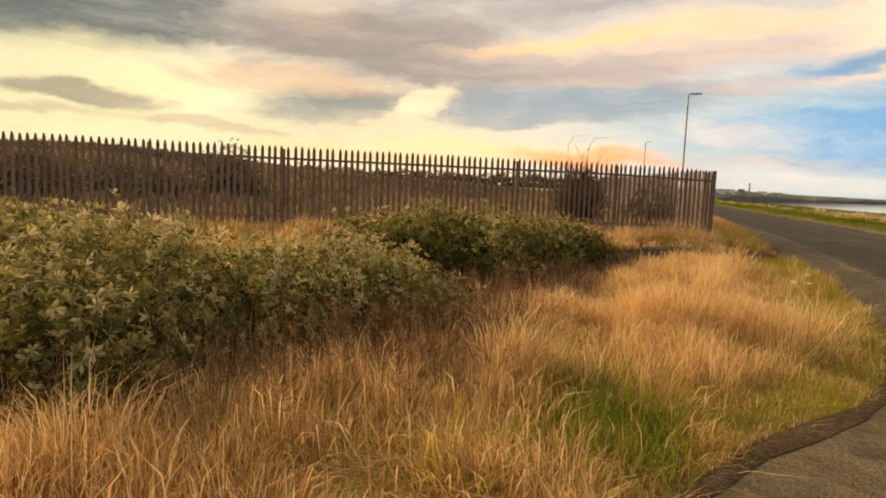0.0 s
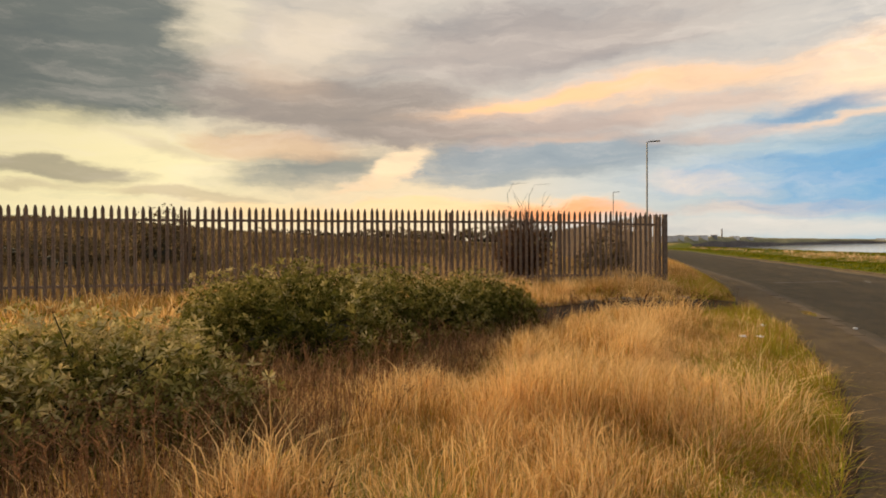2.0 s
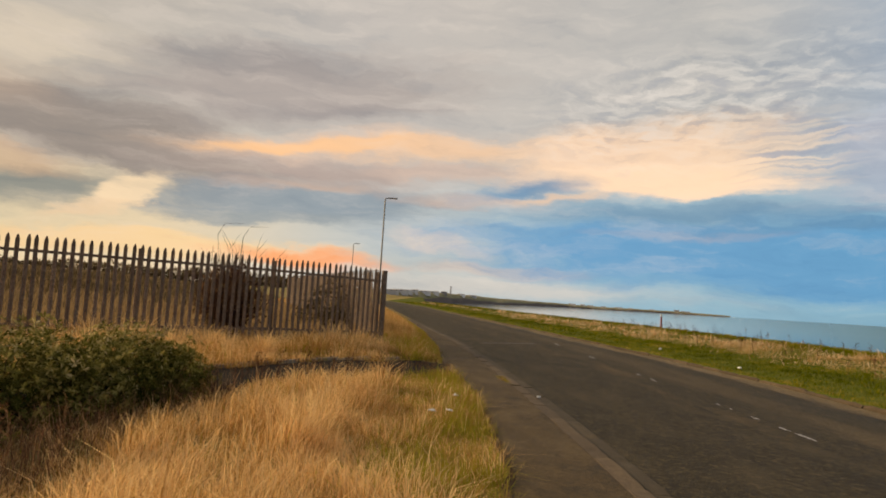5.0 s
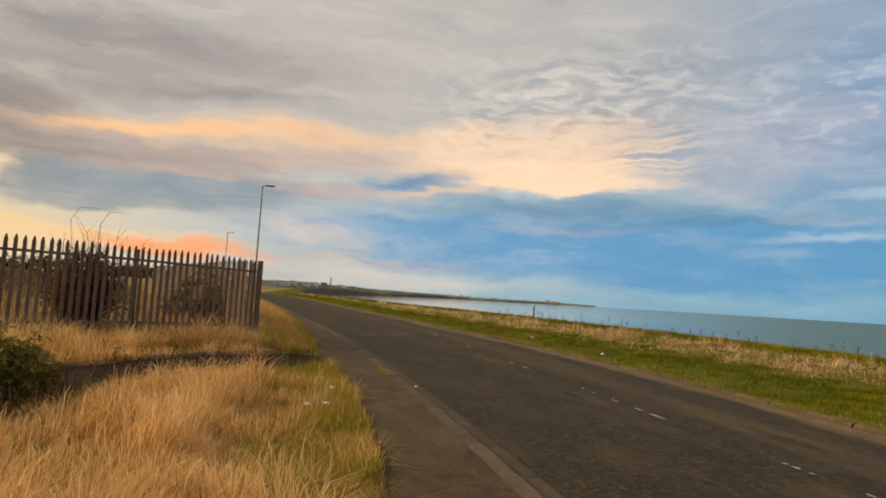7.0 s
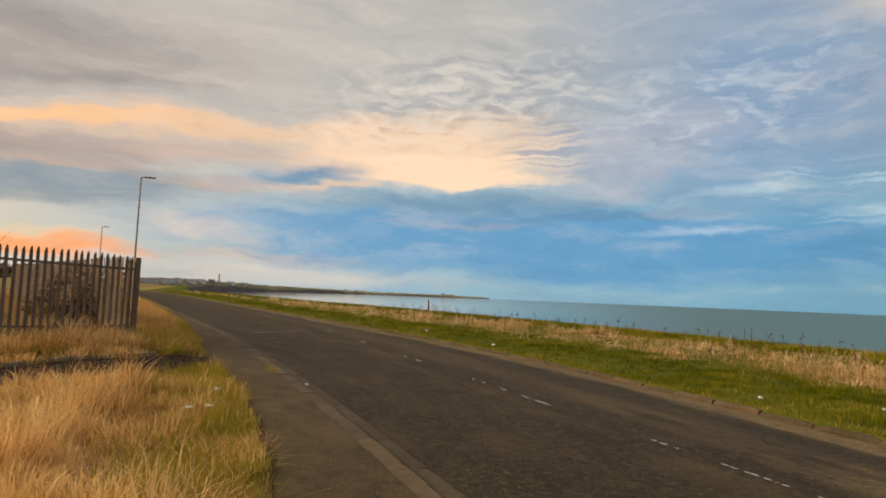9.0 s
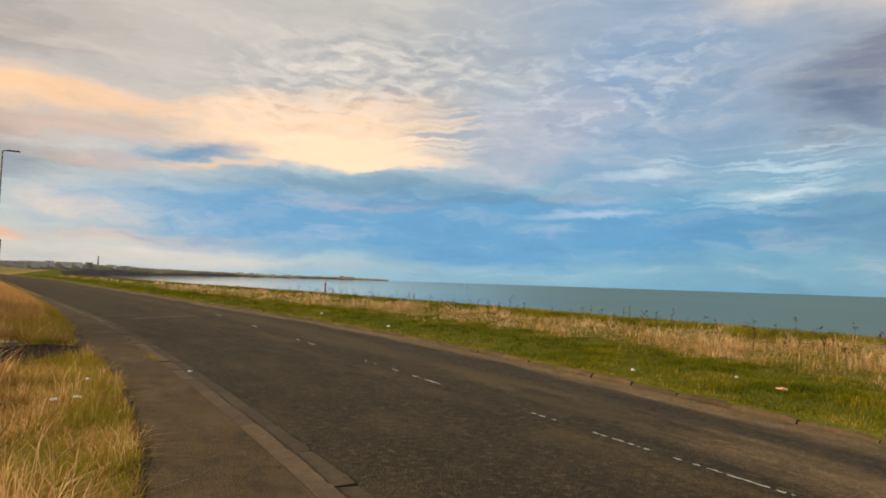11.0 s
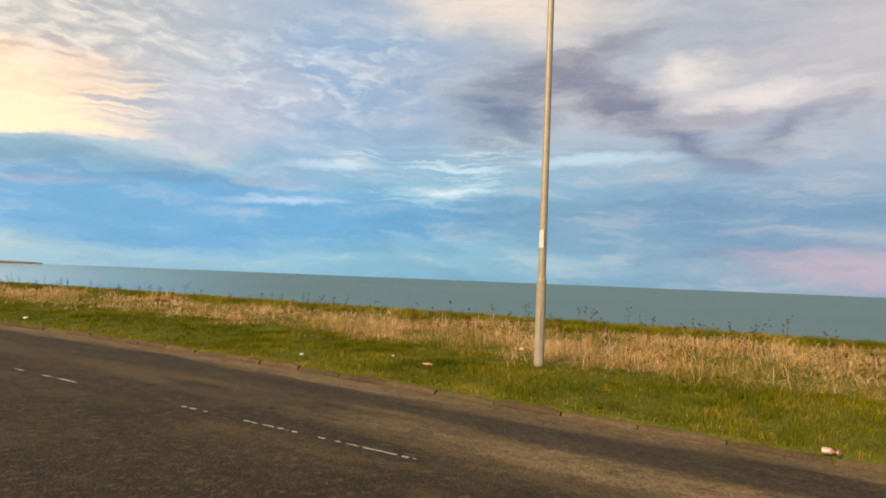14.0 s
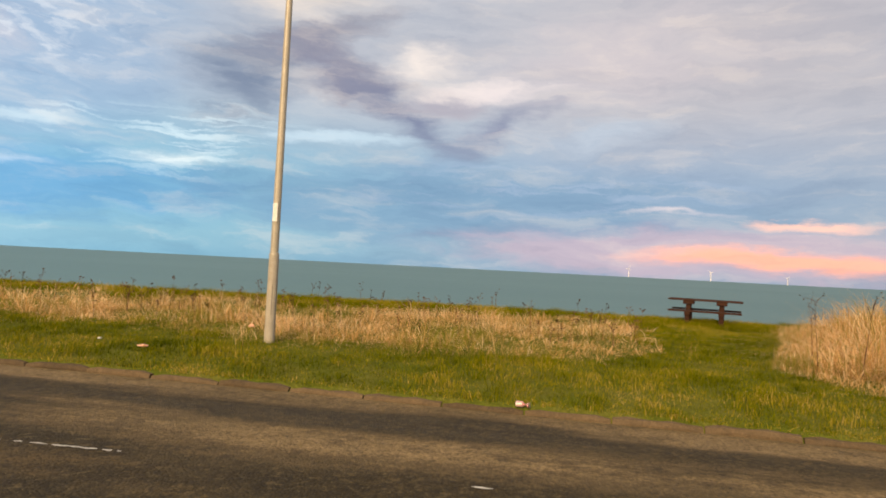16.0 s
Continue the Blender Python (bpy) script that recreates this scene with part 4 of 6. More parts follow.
def tri_mesh(name, verts, tris, tone, material):
    me = bpy.data.meshes.new(name)
    n, f = len(verts), len(tris)
    me.vertices.add(n)
    me.vertices.foreach_set("co", np.ascontiguousarray(verts, dtype=np.float32).ravel())
    me.loops.add(f * 3)
    me.polygons.add(f)
    me.polygons.foreach_set("loop_start", np.arange(0, f * 3, 3, dtype=np.int32))
    me.loops.foreach_set("vertex_index", np.ascontiguousarray(tris, dtype=np.int32).ravel())
    at = me.attributes.new("tone", "FLOAT", "POINT")
    at.data.foreach_set("value", np.clip(tone, 0, 1).astype(np.float32))
    me.materials.append(material)
    me.update(calc_edges=True)
    return me


def blades(name, label, x, y, h, w, tone, material, lean=0.45, wind=(0.06, -0.04), category="grass", z=None, plumes=0.0, messy=0.0, tuft=0.0, fan=None):
    """One stand of grass: every blade a bent, pointed strip."""
    n = len(x)
    z = ground_z(x, y) - 0.01 if z is None else z
    yaw = RNG.uniform(0, 2 * np.pi, n)
    ux, uy = np.cos(yaw), np.sin(yaw)
    la = 12.6 * vnoise(x, y, 2.6, 31) + RNG.normal(0, 1.8, n)
    flop = RNG.uniform(0, 1, n) < messy
    h = np.where(flop, h * RNG.uniform(0.45, 0.8, n), h)
    lm = (0.25 + np.minimum(np.abs(RNG.normal(0, 1.0, n)), 1.7)) * lean * (0.5 + vnoise(x, y, 2.2, 32)) * h * np.where(flop, 3.2, 1.0)
    lx, ly = np.cos(la) * lm + wind[0] * h, np.sin(la) * lm + wind[1] * h
    lx += 1.1 * tuft * h * (vnoise(x - 0.06, y, 3.4, 70) - vnoise(x + 0.06, y, 3.4, 70))
    ly += 1.1 * tuft * h * (vnoise(x, y - 0.06, 3.4, 70) - vnoise(x, y + 0.06, 3.4, 70))
    if fan is not None:
        lx, ly = lx + fan[0] * h, ly + fan[1] * h
    plume = RNG.uniform(0, 1, n) < plumes
    wm = np.where(plume, 0.95, 0.42)
    fm = np.where(plume, 0.72, 0.56)
    drop = 1 / np.sqrt(1 + 0.8 * (lm / np.maximum(h, 1e-3)) ** 2)
    v = np.empty((n, 5, 3))
    t = np.empty((n, 5))
    for i, (f, k, wd) in enumerate(((0, 0, -0.5), (0, 0, 0.5), (fm, 0.34, -wm), (fm, 0.34, wm), (1, 1, 0))):
        v[:, i, 0] = x + lx * k + ux * w * wd
        v[:, i, 1] = y + ly * k + uy * w * wd
        v[:, i, 2] = z + h * f * drop
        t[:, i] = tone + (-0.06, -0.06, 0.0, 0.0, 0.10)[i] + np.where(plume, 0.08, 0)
    base = np.arange(n)[:, None, None] * 5
    tris = (base + np.array([[0, 1, 3], [0, 3, 2], [2, 3, 4]])[None]).reshape(-1, 3)
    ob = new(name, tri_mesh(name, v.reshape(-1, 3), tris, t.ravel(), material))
    return tagged(ob, label, category, kind="stuff")


def scatter(x0, x1, y0, y1, per_m2):
    n = int((x1 - x0) * (y1 - y0) * per_m2)
    return RNG.uniform(x0, x1, n), RNG.uniform(y0, y1, n)


def tufted(x0, x1, y0, y1, per_m2, each, radius, share=0.7):
    """Blades, most of them gathered into tufts: rows of x, y, the outward lean, and the tuft's own chance."""
    cx, cy = scatter(x0, x1, y0, y1, per_m2 * share / each)
    m = len(cx) * each
    r = np.repeat(radius * RNG.uniform(0.5, 1.6, len(cx)), each)
    ox, oy = RNG.normal(0, 1, m), RNG.normal(0, 1, m)
    x, y = scatter(x0, x1, y0, y1, per_m2 * (1 - share))
    lean = 0.40
    chance = np.concatenate([RNG.uniform(0.2, 0.8, len(x)), np.repeat(RNG.uniform(0, 1, len(cx)), each)])
    return np.stack([np.concatenate([x, np.repeat(cx, each) + ox * r]), np.concatenate([y, np.repeat(cy, each) + oy * r]),
                     np.concatenate([x * 0, ox * lean]), np.concatenate([x * 0, oy * lean]), chance])


def behind(x, y):
    """Metres behind the front fence line."""
    s = (x - CORNER[0]) * FNORM[0] + (y - CORNER[1]) * FNORM[1]
    return s if FNORM[1] > 0 else -s


def in_path(x, y):
    rx, ry = x - DA[0], y - DA[1]
    a = rx * DDIR[0] + ry * DDIR[1]
    b = np.abs(rx * DN[0] + ry * DN[1])
    return (a > -0.25) & (a < 8.7) & (b < 0.55 + 0.35 * vnoise(x, y, 2.0, 4))


def near_path(x, y):
    rx, ry = x - DA[0], y - DA[1]
    a, b = rx * DDIR[0] + ry * DDIR[1], rx * DN[0] + ry * DN[1]
    return (a > -1) & (a < 9) & (np.abs(b) < 1.45)


BUSHES = ((-3.35, 3.35, 1.1, 1.1, 0.70), (-2.1, 4.95, 0.85, 0.75, 0.46), (-2.5, 7.65, 1.2, 1.15, 0.64), (-1.5, 9.9, 0.7, 1.15, 0.47))


def in_bush(x, y, k=0.85):
    m = np.zeros(len(x), bool)
    for bx, by, rx, ry, _ in BUSHES:
        m |= ((x - bx) / rx) ** 2 + ((y - by) / ry) ** 2 < k * k
    return m


def field(x0, x1, y0, y1, per_m2, w, name, label, dull=0.0):
    rows = tufted(x0, x1, y0, y1, per_m2, 42, 0.06)
    x, y = rows[:2]
    d = x_pave(y) - x
    keep = (d > 0.0) & (behind(x, y) < -0.05) & ~in_path(x, y) & ~in_bush(x, y)
    keep &= (y < 18.6) | (x < 0.2)
    keep &= RNG.uniform(0, 1, len(x)) < (0.2 + 1.15 * vnoise(x, y, 3.0, 1)) * np.where(in_bush(x, y, 1.4) | ((y > 3.7) & (y < 8.3) & (x < -0.75 - 0.15 * (y - 5)) & (x > -2.6)), 0.32, 1.0)
    x, y, fx, fy, own = rows[:, keep]
    d = d[keep]
    n = len(x)
    green = smooth(1.5, 0.5, d + 0.9 * (vnoise(x, y, 1.1, 2) - 0.5)) * (0.45 + 0.55 * smooth(5, 7.5, y))
    green = np.maximum(green, smooth(0.85, 0.25, np.hypot(x - 0.15, y - 3.85)))
    green = np.maximum(green, 0.4 * smooth(0.55, 0.78, vnoise(x, y, 0.9, 3)))
    pick = RNG.uniform(0, 1, n)
    isgreen = 0.45 * pick + 0.55 * own < green * 0.80
    fringe = smooth(1.5, 0.7, d + 0.8 * (vnoise(x, y, 0.9, 44) - 0.5))
    clump = smooth(0.35, 0.75, vnoise(x, y, 2.1, 6))
    h = (0.17 + 0.20 * vnoise(x, y, 0.7, 5) + 0.20 * clump) * RNG.uniform(0.55, 1.1, n) * (0.4 + 0.95 * own) * (0.68 + 0.32 * smooth(3.2, 6.5, y))
    h *= 1 - fringe * (0.62 - 0.35 * clump)
    h *= 0.55 + 0.45 * smooth(0.02, 0.5, d)
    h = np.where(isgreen, h * 0.75, h)
    h = np.where(behind(x, y) > -2.8, h * 0.8, h)
    h = np.where(in_bush(x, y, 1.75), h * 0.5, h)
    h = np.where(near_path(x, y), h * 0.6, h)
    h *= 1 - 0.42 * smooth(0.35, -0.25, x) * smooth(4.2, 5.2, y) * smooth(10.2, 9.2, y)
    tus = vnoise(x, y, 3.4, 70)
    h *= 0.62 + 0.72 * tus
    tone = np.where(isgreen, RNG.normal(0.21, 0.08, n), RNG.normal(0.70 - dull, 0.19, n) + 0.3 * (vnoise(x, y, 0.8, 8) - 0.5) + 0.3 * (tus - 0.5) + 0.55 * (own - 0.5))
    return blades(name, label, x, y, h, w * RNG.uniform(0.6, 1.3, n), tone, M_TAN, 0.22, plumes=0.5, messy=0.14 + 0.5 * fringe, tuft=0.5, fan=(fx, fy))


field(-3.2, 2.6, 0.5, 6.5, 7600, 0.0024, "dry_grass", "tall dry golden grass with green patches beside the footway")
field(-5.0, 2.6, 6.5, 11.0, 5200, 0.0031, "dry_grass", "thick dry golden grass around the scrub")
field(-9.0, 2.6, 11.0, 19.0, 1900, 0.0052, "dry_grass", "dry tan grass below the palisade fence", 0.10)
field(-9.0, 0.6, -6.0, 0.5, 700, 0.008, "dry_grass", "dry golden grass behind the start of the walk")
field(-9.0, -3.2, 0.5, 1.5, 700, 0.008, "dry_grass", "dry golden grass south of the scrub")
field(-14.0, -3.2, 1.5, 11.0, 420, 0.012, "dry_grass", "dry brown grass between scrub and fence", 0.24)

x, y = scatter(-4.6, 0.2, 1.6, 10.6, 900)
keep = (in_bush(x, y, 1.5) | ((y > 3.7) & (y < 8.3) & (x < -0.6) & (x > -2.6))) & ~in_bush(x, y, 0.75) & (x_pave(y) - x > 0.8)
x, y = x[keep], y[keep]
n = len(x)
blades("dead_undergrowth", "red-brown dead undergrowth at the foot of the bushes", x, y, RNG.uniform(0.12, 0.42, n), 0.0045 * np.ones(n), RNG.normal(0.36, 0.26, n), M_STEM, 0.5, category="undergrowth", messy=0.4)

# verge past the fence corner, on the land side of the road
x, y = scatter(-9, 2.4, 18.0, 62, 330)
d = x_pave(y) - x
ret = (x - 0.40) * 0.953 + (y - 18.9) * 0.302
keep = (d > 0) & (ret > 0.05) & (behind(x, y) > 0.3)
x, y, d = x[keep], y[keep], d[keep]
n = len(x)
blades("dry_grass", "dry grass strip between fence and road", x, y, (0.1 + 0.3 * smooth(0, 0.8, d)) * RNG.uniform(0.6, 1.2, n), 0.014 * np.ones(n), np.where(d < 0.5, RNG.normal(0.3, 0.12, n), RNG.normal(0.62, 0.14, n)), M_TAN)

# rank grass at the mouth of the side path
x, y = scatter(-0.2, 2.2, 15.4, 20.5, 1500)
d = x_pave(y) - x
keep = (d > 0.0) & ~in_path(x, y) & ((x - 0.40) * 0.953 + (y - 18.9) * 0.302 > 0.06)
x, y, d = x[keep], y[keep], d[keep]
n = len(x)
gr = RNG.uniform(0, 1, n) < 0.25 + 0.5 * vnoise(x, y, 1.6, 75)
blades("rank_grass", "rank green and tan grass at the mouth of the side path", x, y, (0.1 + 0.26 * smooth(0, 0.6, d)) * RNG.uniform(0.6, 1.2, n) * (0.6 + 0.7 * vnoise(x, y, 3.4, 70)), 0.009 * np.ones(n), np.where(gr, RNG.normal(0.22, 0.08, n), RNG.normal(0.6, 0.18, n)), M_TAN, 0.6, messy=0.6, tuft=1.0)

# rough ground inside the fence
x, y = scatter(-46, 0.3, 8, 62, 40)
ret = (x - 0.40) * 0.953 + (y - 18.9) * 0.302
keep = (behind(x, y) > 0.15) & (ret < -0.1)
x, y = x[keep], y[keep]
n = len(x)
dist = np.hypot(x - 1, y - 3)
blades("rough_grass", "brown rough grass inside the fenced field", x, y, RNG.uniform(0.2, 0.5, n), 0.018 + 0.0016 * dist, RNG.normal(0.58, 0.2, n) + 0.3 * smooth(-14, -4, x) + 0.5 * (vnoise(x, y, 0.25, 3) - 0.5), M_SCRUB, 0.3)


def tan_band(x, y):
    """1 where the sea verge is left to grow tall, 0 where it is mown."""
    front = x_far(y) + 2.85 + 0.65 * smooth(7.5, 11, y) + RNG.normal(0, 0.28, len(x)) + 1.3 * (vnoise(x, y, 2.6, 60) - 0.5) + 1.4 * (vnoise(x, y, 0.8, 12) - 0.5)
    a = (x > front) & (x < x_edge(y) - 2.7 + 2.2 * (vnoise(x, y, 0.45, 13) - 0.5))
    lawn_hi = np.interp(x, (10.5, 11.2, 13.6, 17.5), (2.6, 2.3, 0.6, 0.25)) + 0.9 * (vnoise(x, y, 2.3, 72) - 0.5) + 0.9 * (vnoise(x, y, 0.9, 73) - 0.5)
    lawn_lo = np.interp(x, (9.5, 10.3, 12.4, 16.5, 19, 21.5), (-1.9, -1.5, -0.9, -2.7, -3.6, -4.6))
    clump = (y < lawn_lo) & (x > x_far(y) + 1.7) & (x < 21.3)
    return np.where(clump, 2, np.where(a & (y > lawn_hi), 1, 0))


def verge(x0, x1, y0, y1, dens_green, dens_tan, wg, wtan, zone):
    x, y = scatter(x0, x1, y0, y1, dens_green)
    keep = (x > x_far(y) + 0.07 + 0.05 * vnoise(x, y, 2.0, 40)) & (x < x_edge(y) + 0.4) & (tan_band(x, y) == 0)
    x, y = x[keep], y[keep]
    n = len(x)
    back = smooth(-3.0, -1.0, x - x_edge(y))
    edge = smooth(0.35, 0.1, x - x_far(y))
    tone = RNG.normal(0.42, 0.20, n) + 0.55 * (vnoise(x, y, 0.9, 15) - 0.5) + 0.45 * (vnoise(x, y, 3.3, 61) - 0.5) + 0.25 * edge * RNG.uniform(0, 1, n) + 0.1 * back
    blades("mown_grass", "short green mown grass of the " + zone, x, y, (0.03 + 0.05 * vnoise(x, y, 1.5, 16) + 0.06 * smooth(0.5, 0.85, vnoise(x, y, 3.6, 62)) + 0.07 * back) * RNG.uniform(0.6, 1.3, n), wg * RNG.uniform(0.7, 1.3, n), tone, M_GREEN, 0.5, (0.1, 0.0))
    rows = tufted(x0, x1, y0, y1, dens_tan, 26, 0.10)
    k = tan_band(rows[0], rows[1])
    rows, k = rows[:, k > 0], k[k > 0]
    x, y = rows[:2]
    if not len(x):
        return
    thin = RNG.uniform(0, 1, len(x)) < np.where(k == 2, 1.0, 0.35 + 1.0 * vnoise(x, y, 1.1, 17))
    (x, y, fx, fy, own), k = rows[:, thin], k[thin]
    n = len(x)
    h = (0.08 + 0.20 * vnoise(x, y, 0.75, 18)) * RNG.uniform(0.6, 1.2, n) * (0.45 + 1.3 * own ** 1.6)
    lo = np.interp(x, (9.5, 10.3, 12.4, 16.5, 19, 21.5), (-1.9, -1.5, -0.9, -2.7, -3.6, -4.6))
    h = np.where(k == 2, (0.16 + 0.85 * smooth(0.0, 2.3, lo - y + 0.8 * (vnoise(x, y, 1.3, 22) - 0.5))) * RNG.uniform(0.6, 1.1, n), h)
    tone = RNG.normal(0.60, 0.20, n) + 0.4 * (vnoise(x, y, 0.9, 19) - 0.5) + 0.45 * (own - 0.5)
    h *= 0.45 + 1.1 * vnoise(x, y, 2.4, 70)
    tone = np.where(0.5 * RNG.uniform(0, 1, n) + 0.5 * own < 0.27 + 0.40 * smooth(0.42, 0.72, vnoise(x, y, 0.7, 20)), RNG.normal(0.18, 0.06, n), tone)
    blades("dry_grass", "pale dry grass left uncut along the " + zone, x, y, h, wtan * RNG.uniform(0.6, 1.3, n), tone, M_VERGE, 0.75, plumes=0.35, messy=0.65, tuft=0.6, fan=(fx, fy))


verge(8.3, 23, -7, 14, 1080, 1000, 0.0068, 0.0056, "sea verge opposite the footway")
verge(8.3, 20, 14, 32, 400, 380, 0.0115, 0.0105, "sea verge along the bend")
verge(2, 20, 32, 66, 110, 90, 0.026, 0.026, "distant sea verge")
verge(-6, 16, 66, 140, 22, 14, 0.06, 0.06, "far verge")


# uncut grass about the feet of the picnic table
x, y = scatter(18.6, 22.0, -4.6, 0.0, 900)
keep = np.hypot((x - 20.5) / 1.35, (y + 2.3) / 1.9) + 0.5 * (vnoise(x, y, 1.8, 77) - 0.5) < 1
x, y = x[keep], y[keep]
n = len(x)
blades("uncut_grass", "longer green grass about the feet of the table", x, y, RNG.uniform(0.08, 0.2, n), 0.007 * np.ones(n), RNG.normal(0.42, 0.18, n), M_GREEN, 0.4, (0.1, 0.0))

x, y = scatter(7.0, 10.2, -8, 30, 620)
off = x - x_far(y)
keep = (off > 0.09) & (off < 0.34) & (RNG.uniform(0, 1, len(x)) < 0.25 + vnoise(x, y, 1.6, 50))
x, y = x[keep], y[keep]
n = len(x)
blades("kerb_grass", "coarse yellowing grass hanging over the sea kerb", x, y, RNG.uniform(0.03, 0.10, n), 0.007 * np.ones(n), RNG.normal(0.72, 0.2, n), M_GREEN, 0.7, (-0.3, 0.0), messy=0.4, z=ground_z(x, y) * 0 - 0.088)

x, y = scatter(-0.45, 0.75, 3.0, 4.7, 1900)
d = x_pave(y) - x
keep = (d > 0.04) & (np.hypot((x - 0.12) / 0.55, (y - 3.8) / 0.75) + 1.3 * (vnoise(x, y, 3.0, 71) - 0.5) + RNG.normal(0, 0.16, len(x)) < 0.85)
x, y = x[keep], y[keep]
n = len(x)
blades("lush_grass", "lush bright green tuft among the dry grass", x, y, RNG.uniform(0.12, 0.3, n), 0.0055 * np.ones(n), RNG.normal(0.38, 0.16, n), M_LUSH, 0.5, messy=0.35, tuft=0.8)

x, y = scatter(-1.3, 0.7, 1.1, 4.6, 2300)
d = x_pave(y) - x
keep = (d > 0.1) & (RNG.uniform(0, 1, len(x)) < 0.2 + vnoise(x, y, 1.9, 78)) & ~in_bush(x, y, 1.2)
x, y, d = x[keep], y[keep], d[keep]
n = len(x)
gr = RNG.uniform(0, 1, n) < 0.3 * smooth(0.4, 0.7, vnoise(x, y, 1.4, 79)) + 0.1
blades("dry_grass", "short bleached tufts near the footway bend", x, y, RNG.uniform(0.1, 0.3, n) * (0.55 + 0.8 * vnoise(x, y, 3.4, 70)), 0.0045 * np.ones(n), np.where(gr, RNG.normal(0.25, 0.09, n), RNG.normal(0.78, 0.17, n)), M_TAN, 0.5, plumes=0.3, messy=0.6, tuft=1.0)

x, y = scatter(-0.6, 2.4, 1.0, 16, 3000)
d = x_pave(y) - x
keep = (d > -0.03) & (d < 1.5) & ~in_path(x, y) & (RNG.uniform(0, 1, len(x)) < smooth(1.5, 0.5, d))
x, y, d = x[keep], y[keep], d[keep]
n = len(x)
gr = RNG.uniform(0, 1, n) < 0.35 + 0.65 * smooth(0.25, 0.65, vnoise(x, y, 1.7, 52))
blades("fringe_grass", "short yellow-green grass along the footway edge", x, y, RNG.uniform(0.06, 0.24, n) * (0.5 + vnoise(x, y, 3.4, 70)), 0.0056 * np.ones(n), np.where(gr, RNG.normal(0.26, 0.09, n), RNG.normal(0.72, 0.2, n)), M_TAN, 0.6, messy=0.7, tuft=1.0)


# a weed rooted in the joint of the flush kerb
x, y = RNG.normal(2.93, 0.05, 420), RNG.normal(14.3, 0.24, 420)
n = len(x)
blades("kerb_weed", "small tan and green weed rooted in the kerb joint", x, y, RNG.uniform(0.015, 0.05, n), 0.006 * np.ones(n), RNG.normal(0.32, 0.2, n), M_TAN, 0.9, messy=0.6, z=np.full(n, 0.045))


def weeds(name, label, pts, hmin, hmax, material, head=0.02, arms=5, thick=0.003):
    """Dead stems with small heads on forked arms."""
    vs, ts, tn = [], [], []

    def strip(a, b, w, t):
        d = (b - a)
        s = d.cross(Vector((random.uniform(-1, 1), random.uniform(-1, 1), 0.2))).normalized() * w
        i = len(vs)
        vs.extend([a - s, a + s, b])
        ts.append((i, i + 1, i + 2))
        s2 = d.cross(s).normalized() * w
        vs.extend([a - s2, a + s2, b])
        ts.append((i + 3, i + 4, i + 5))
        tn.extend([t] * 6)
    for px, py in pts:
        z = float(ground_z(px, py))
        h = random.uniform(hmin, hmax)
        a = Vector((px, py, z))
        top = a + Vector((random.uniform(-0.12, 0.12) * h, random.uniform(-0.12, 0.12) * h, h))
        t = random.uniform(0.1, 0.7)
        strip(a, top, thick * 1.6, t)
        for _ in range(arms):
            f = random.uniform(0.55, 0.97)
            p = a.lerp(top, f)
            q = p + Vector((random.uniform(-1, 1) * 0.14, random.uniform(-1, 1) * 0.14, random.uniform(0.05, 0.2))) * h
            strip(p, q, thick, t)
            for _ in range(4):
                e = q + Vector((random.uniform(-1, 1), random.uniform(-1, 1), random.uniform(-0.2, 0.6))) * head
                strip(q, e, head * 0.45, t * 0.6)
    tagged(new(name, tri_mesh(name, np.array([tuple(v) for v in vs]), np.array(ts), np.array(tn), material)), label, "weeds", kind="stuff")


random.seed(5)
weeds("dead_weeds", "dark dead flower stems standing in the dry verge grass",
      [(random.uniform(13.5, 18.8), random.gauss(random.choice((1, 3, 6, 9, 12)), 1.0)) for _ in range(105)], 0.32, 0.6, M_WEED, 0.036, 4, 0.005)
weeds("dead_weeds", "brown dead weed stems along the bend of the verge",
      [(random.uniform(12.2, 17.5), random.gauss(random.choice((16, 19, 23, 27)), 0.9)) for _ in range(50)] + [(random.uniform(13, 18), random.uniform(26, 46)) for _ in range(70)], 0.3, 0.62, M_WEED, 0.03, 6, 0.006)
weeds("dead_weeds", "tall dead stems beside the picnic lawn", [(12.0, -1.45), (11.8, -1.95), (13.9, -2.2)], 1.05, 1.3, M_WEED, 0.022, 6, 0.005)
weeds("dead_weeds", "red-brown dead stems in front of the scrub",
      [(random.gauss(-1.2, 0.35), random.gauss(4.4, 0.7)) for _ in range(260)] + [(random.gauss(-1.7, 0.35), random.gauss(3.0, 0.4)) for _ in range(90)]
      + [(random.gauss(-1.0, 0.25), random.gauss(6.7, 0.6)) for _ in range(120)], 0.22, 0.5, M_STEM, 0.009, 6, 0.0019)

path_pts = []
for _ in range(150):
    a, b = random.uniform(1.6, 8.2), random.gauss(0.85, 0.22)
    path_pts.append((DA[0] + DDIR[0] * a + DN[0] * b, DA[1] + DDIR[1] * a + DN[1] * b))
weeds("dead_weeds", "dark brown dead stems along the side path", path_pts, 0.2, 0.42, M_WEED, 0.016, 5, 0.003)

# ---- scrub ----


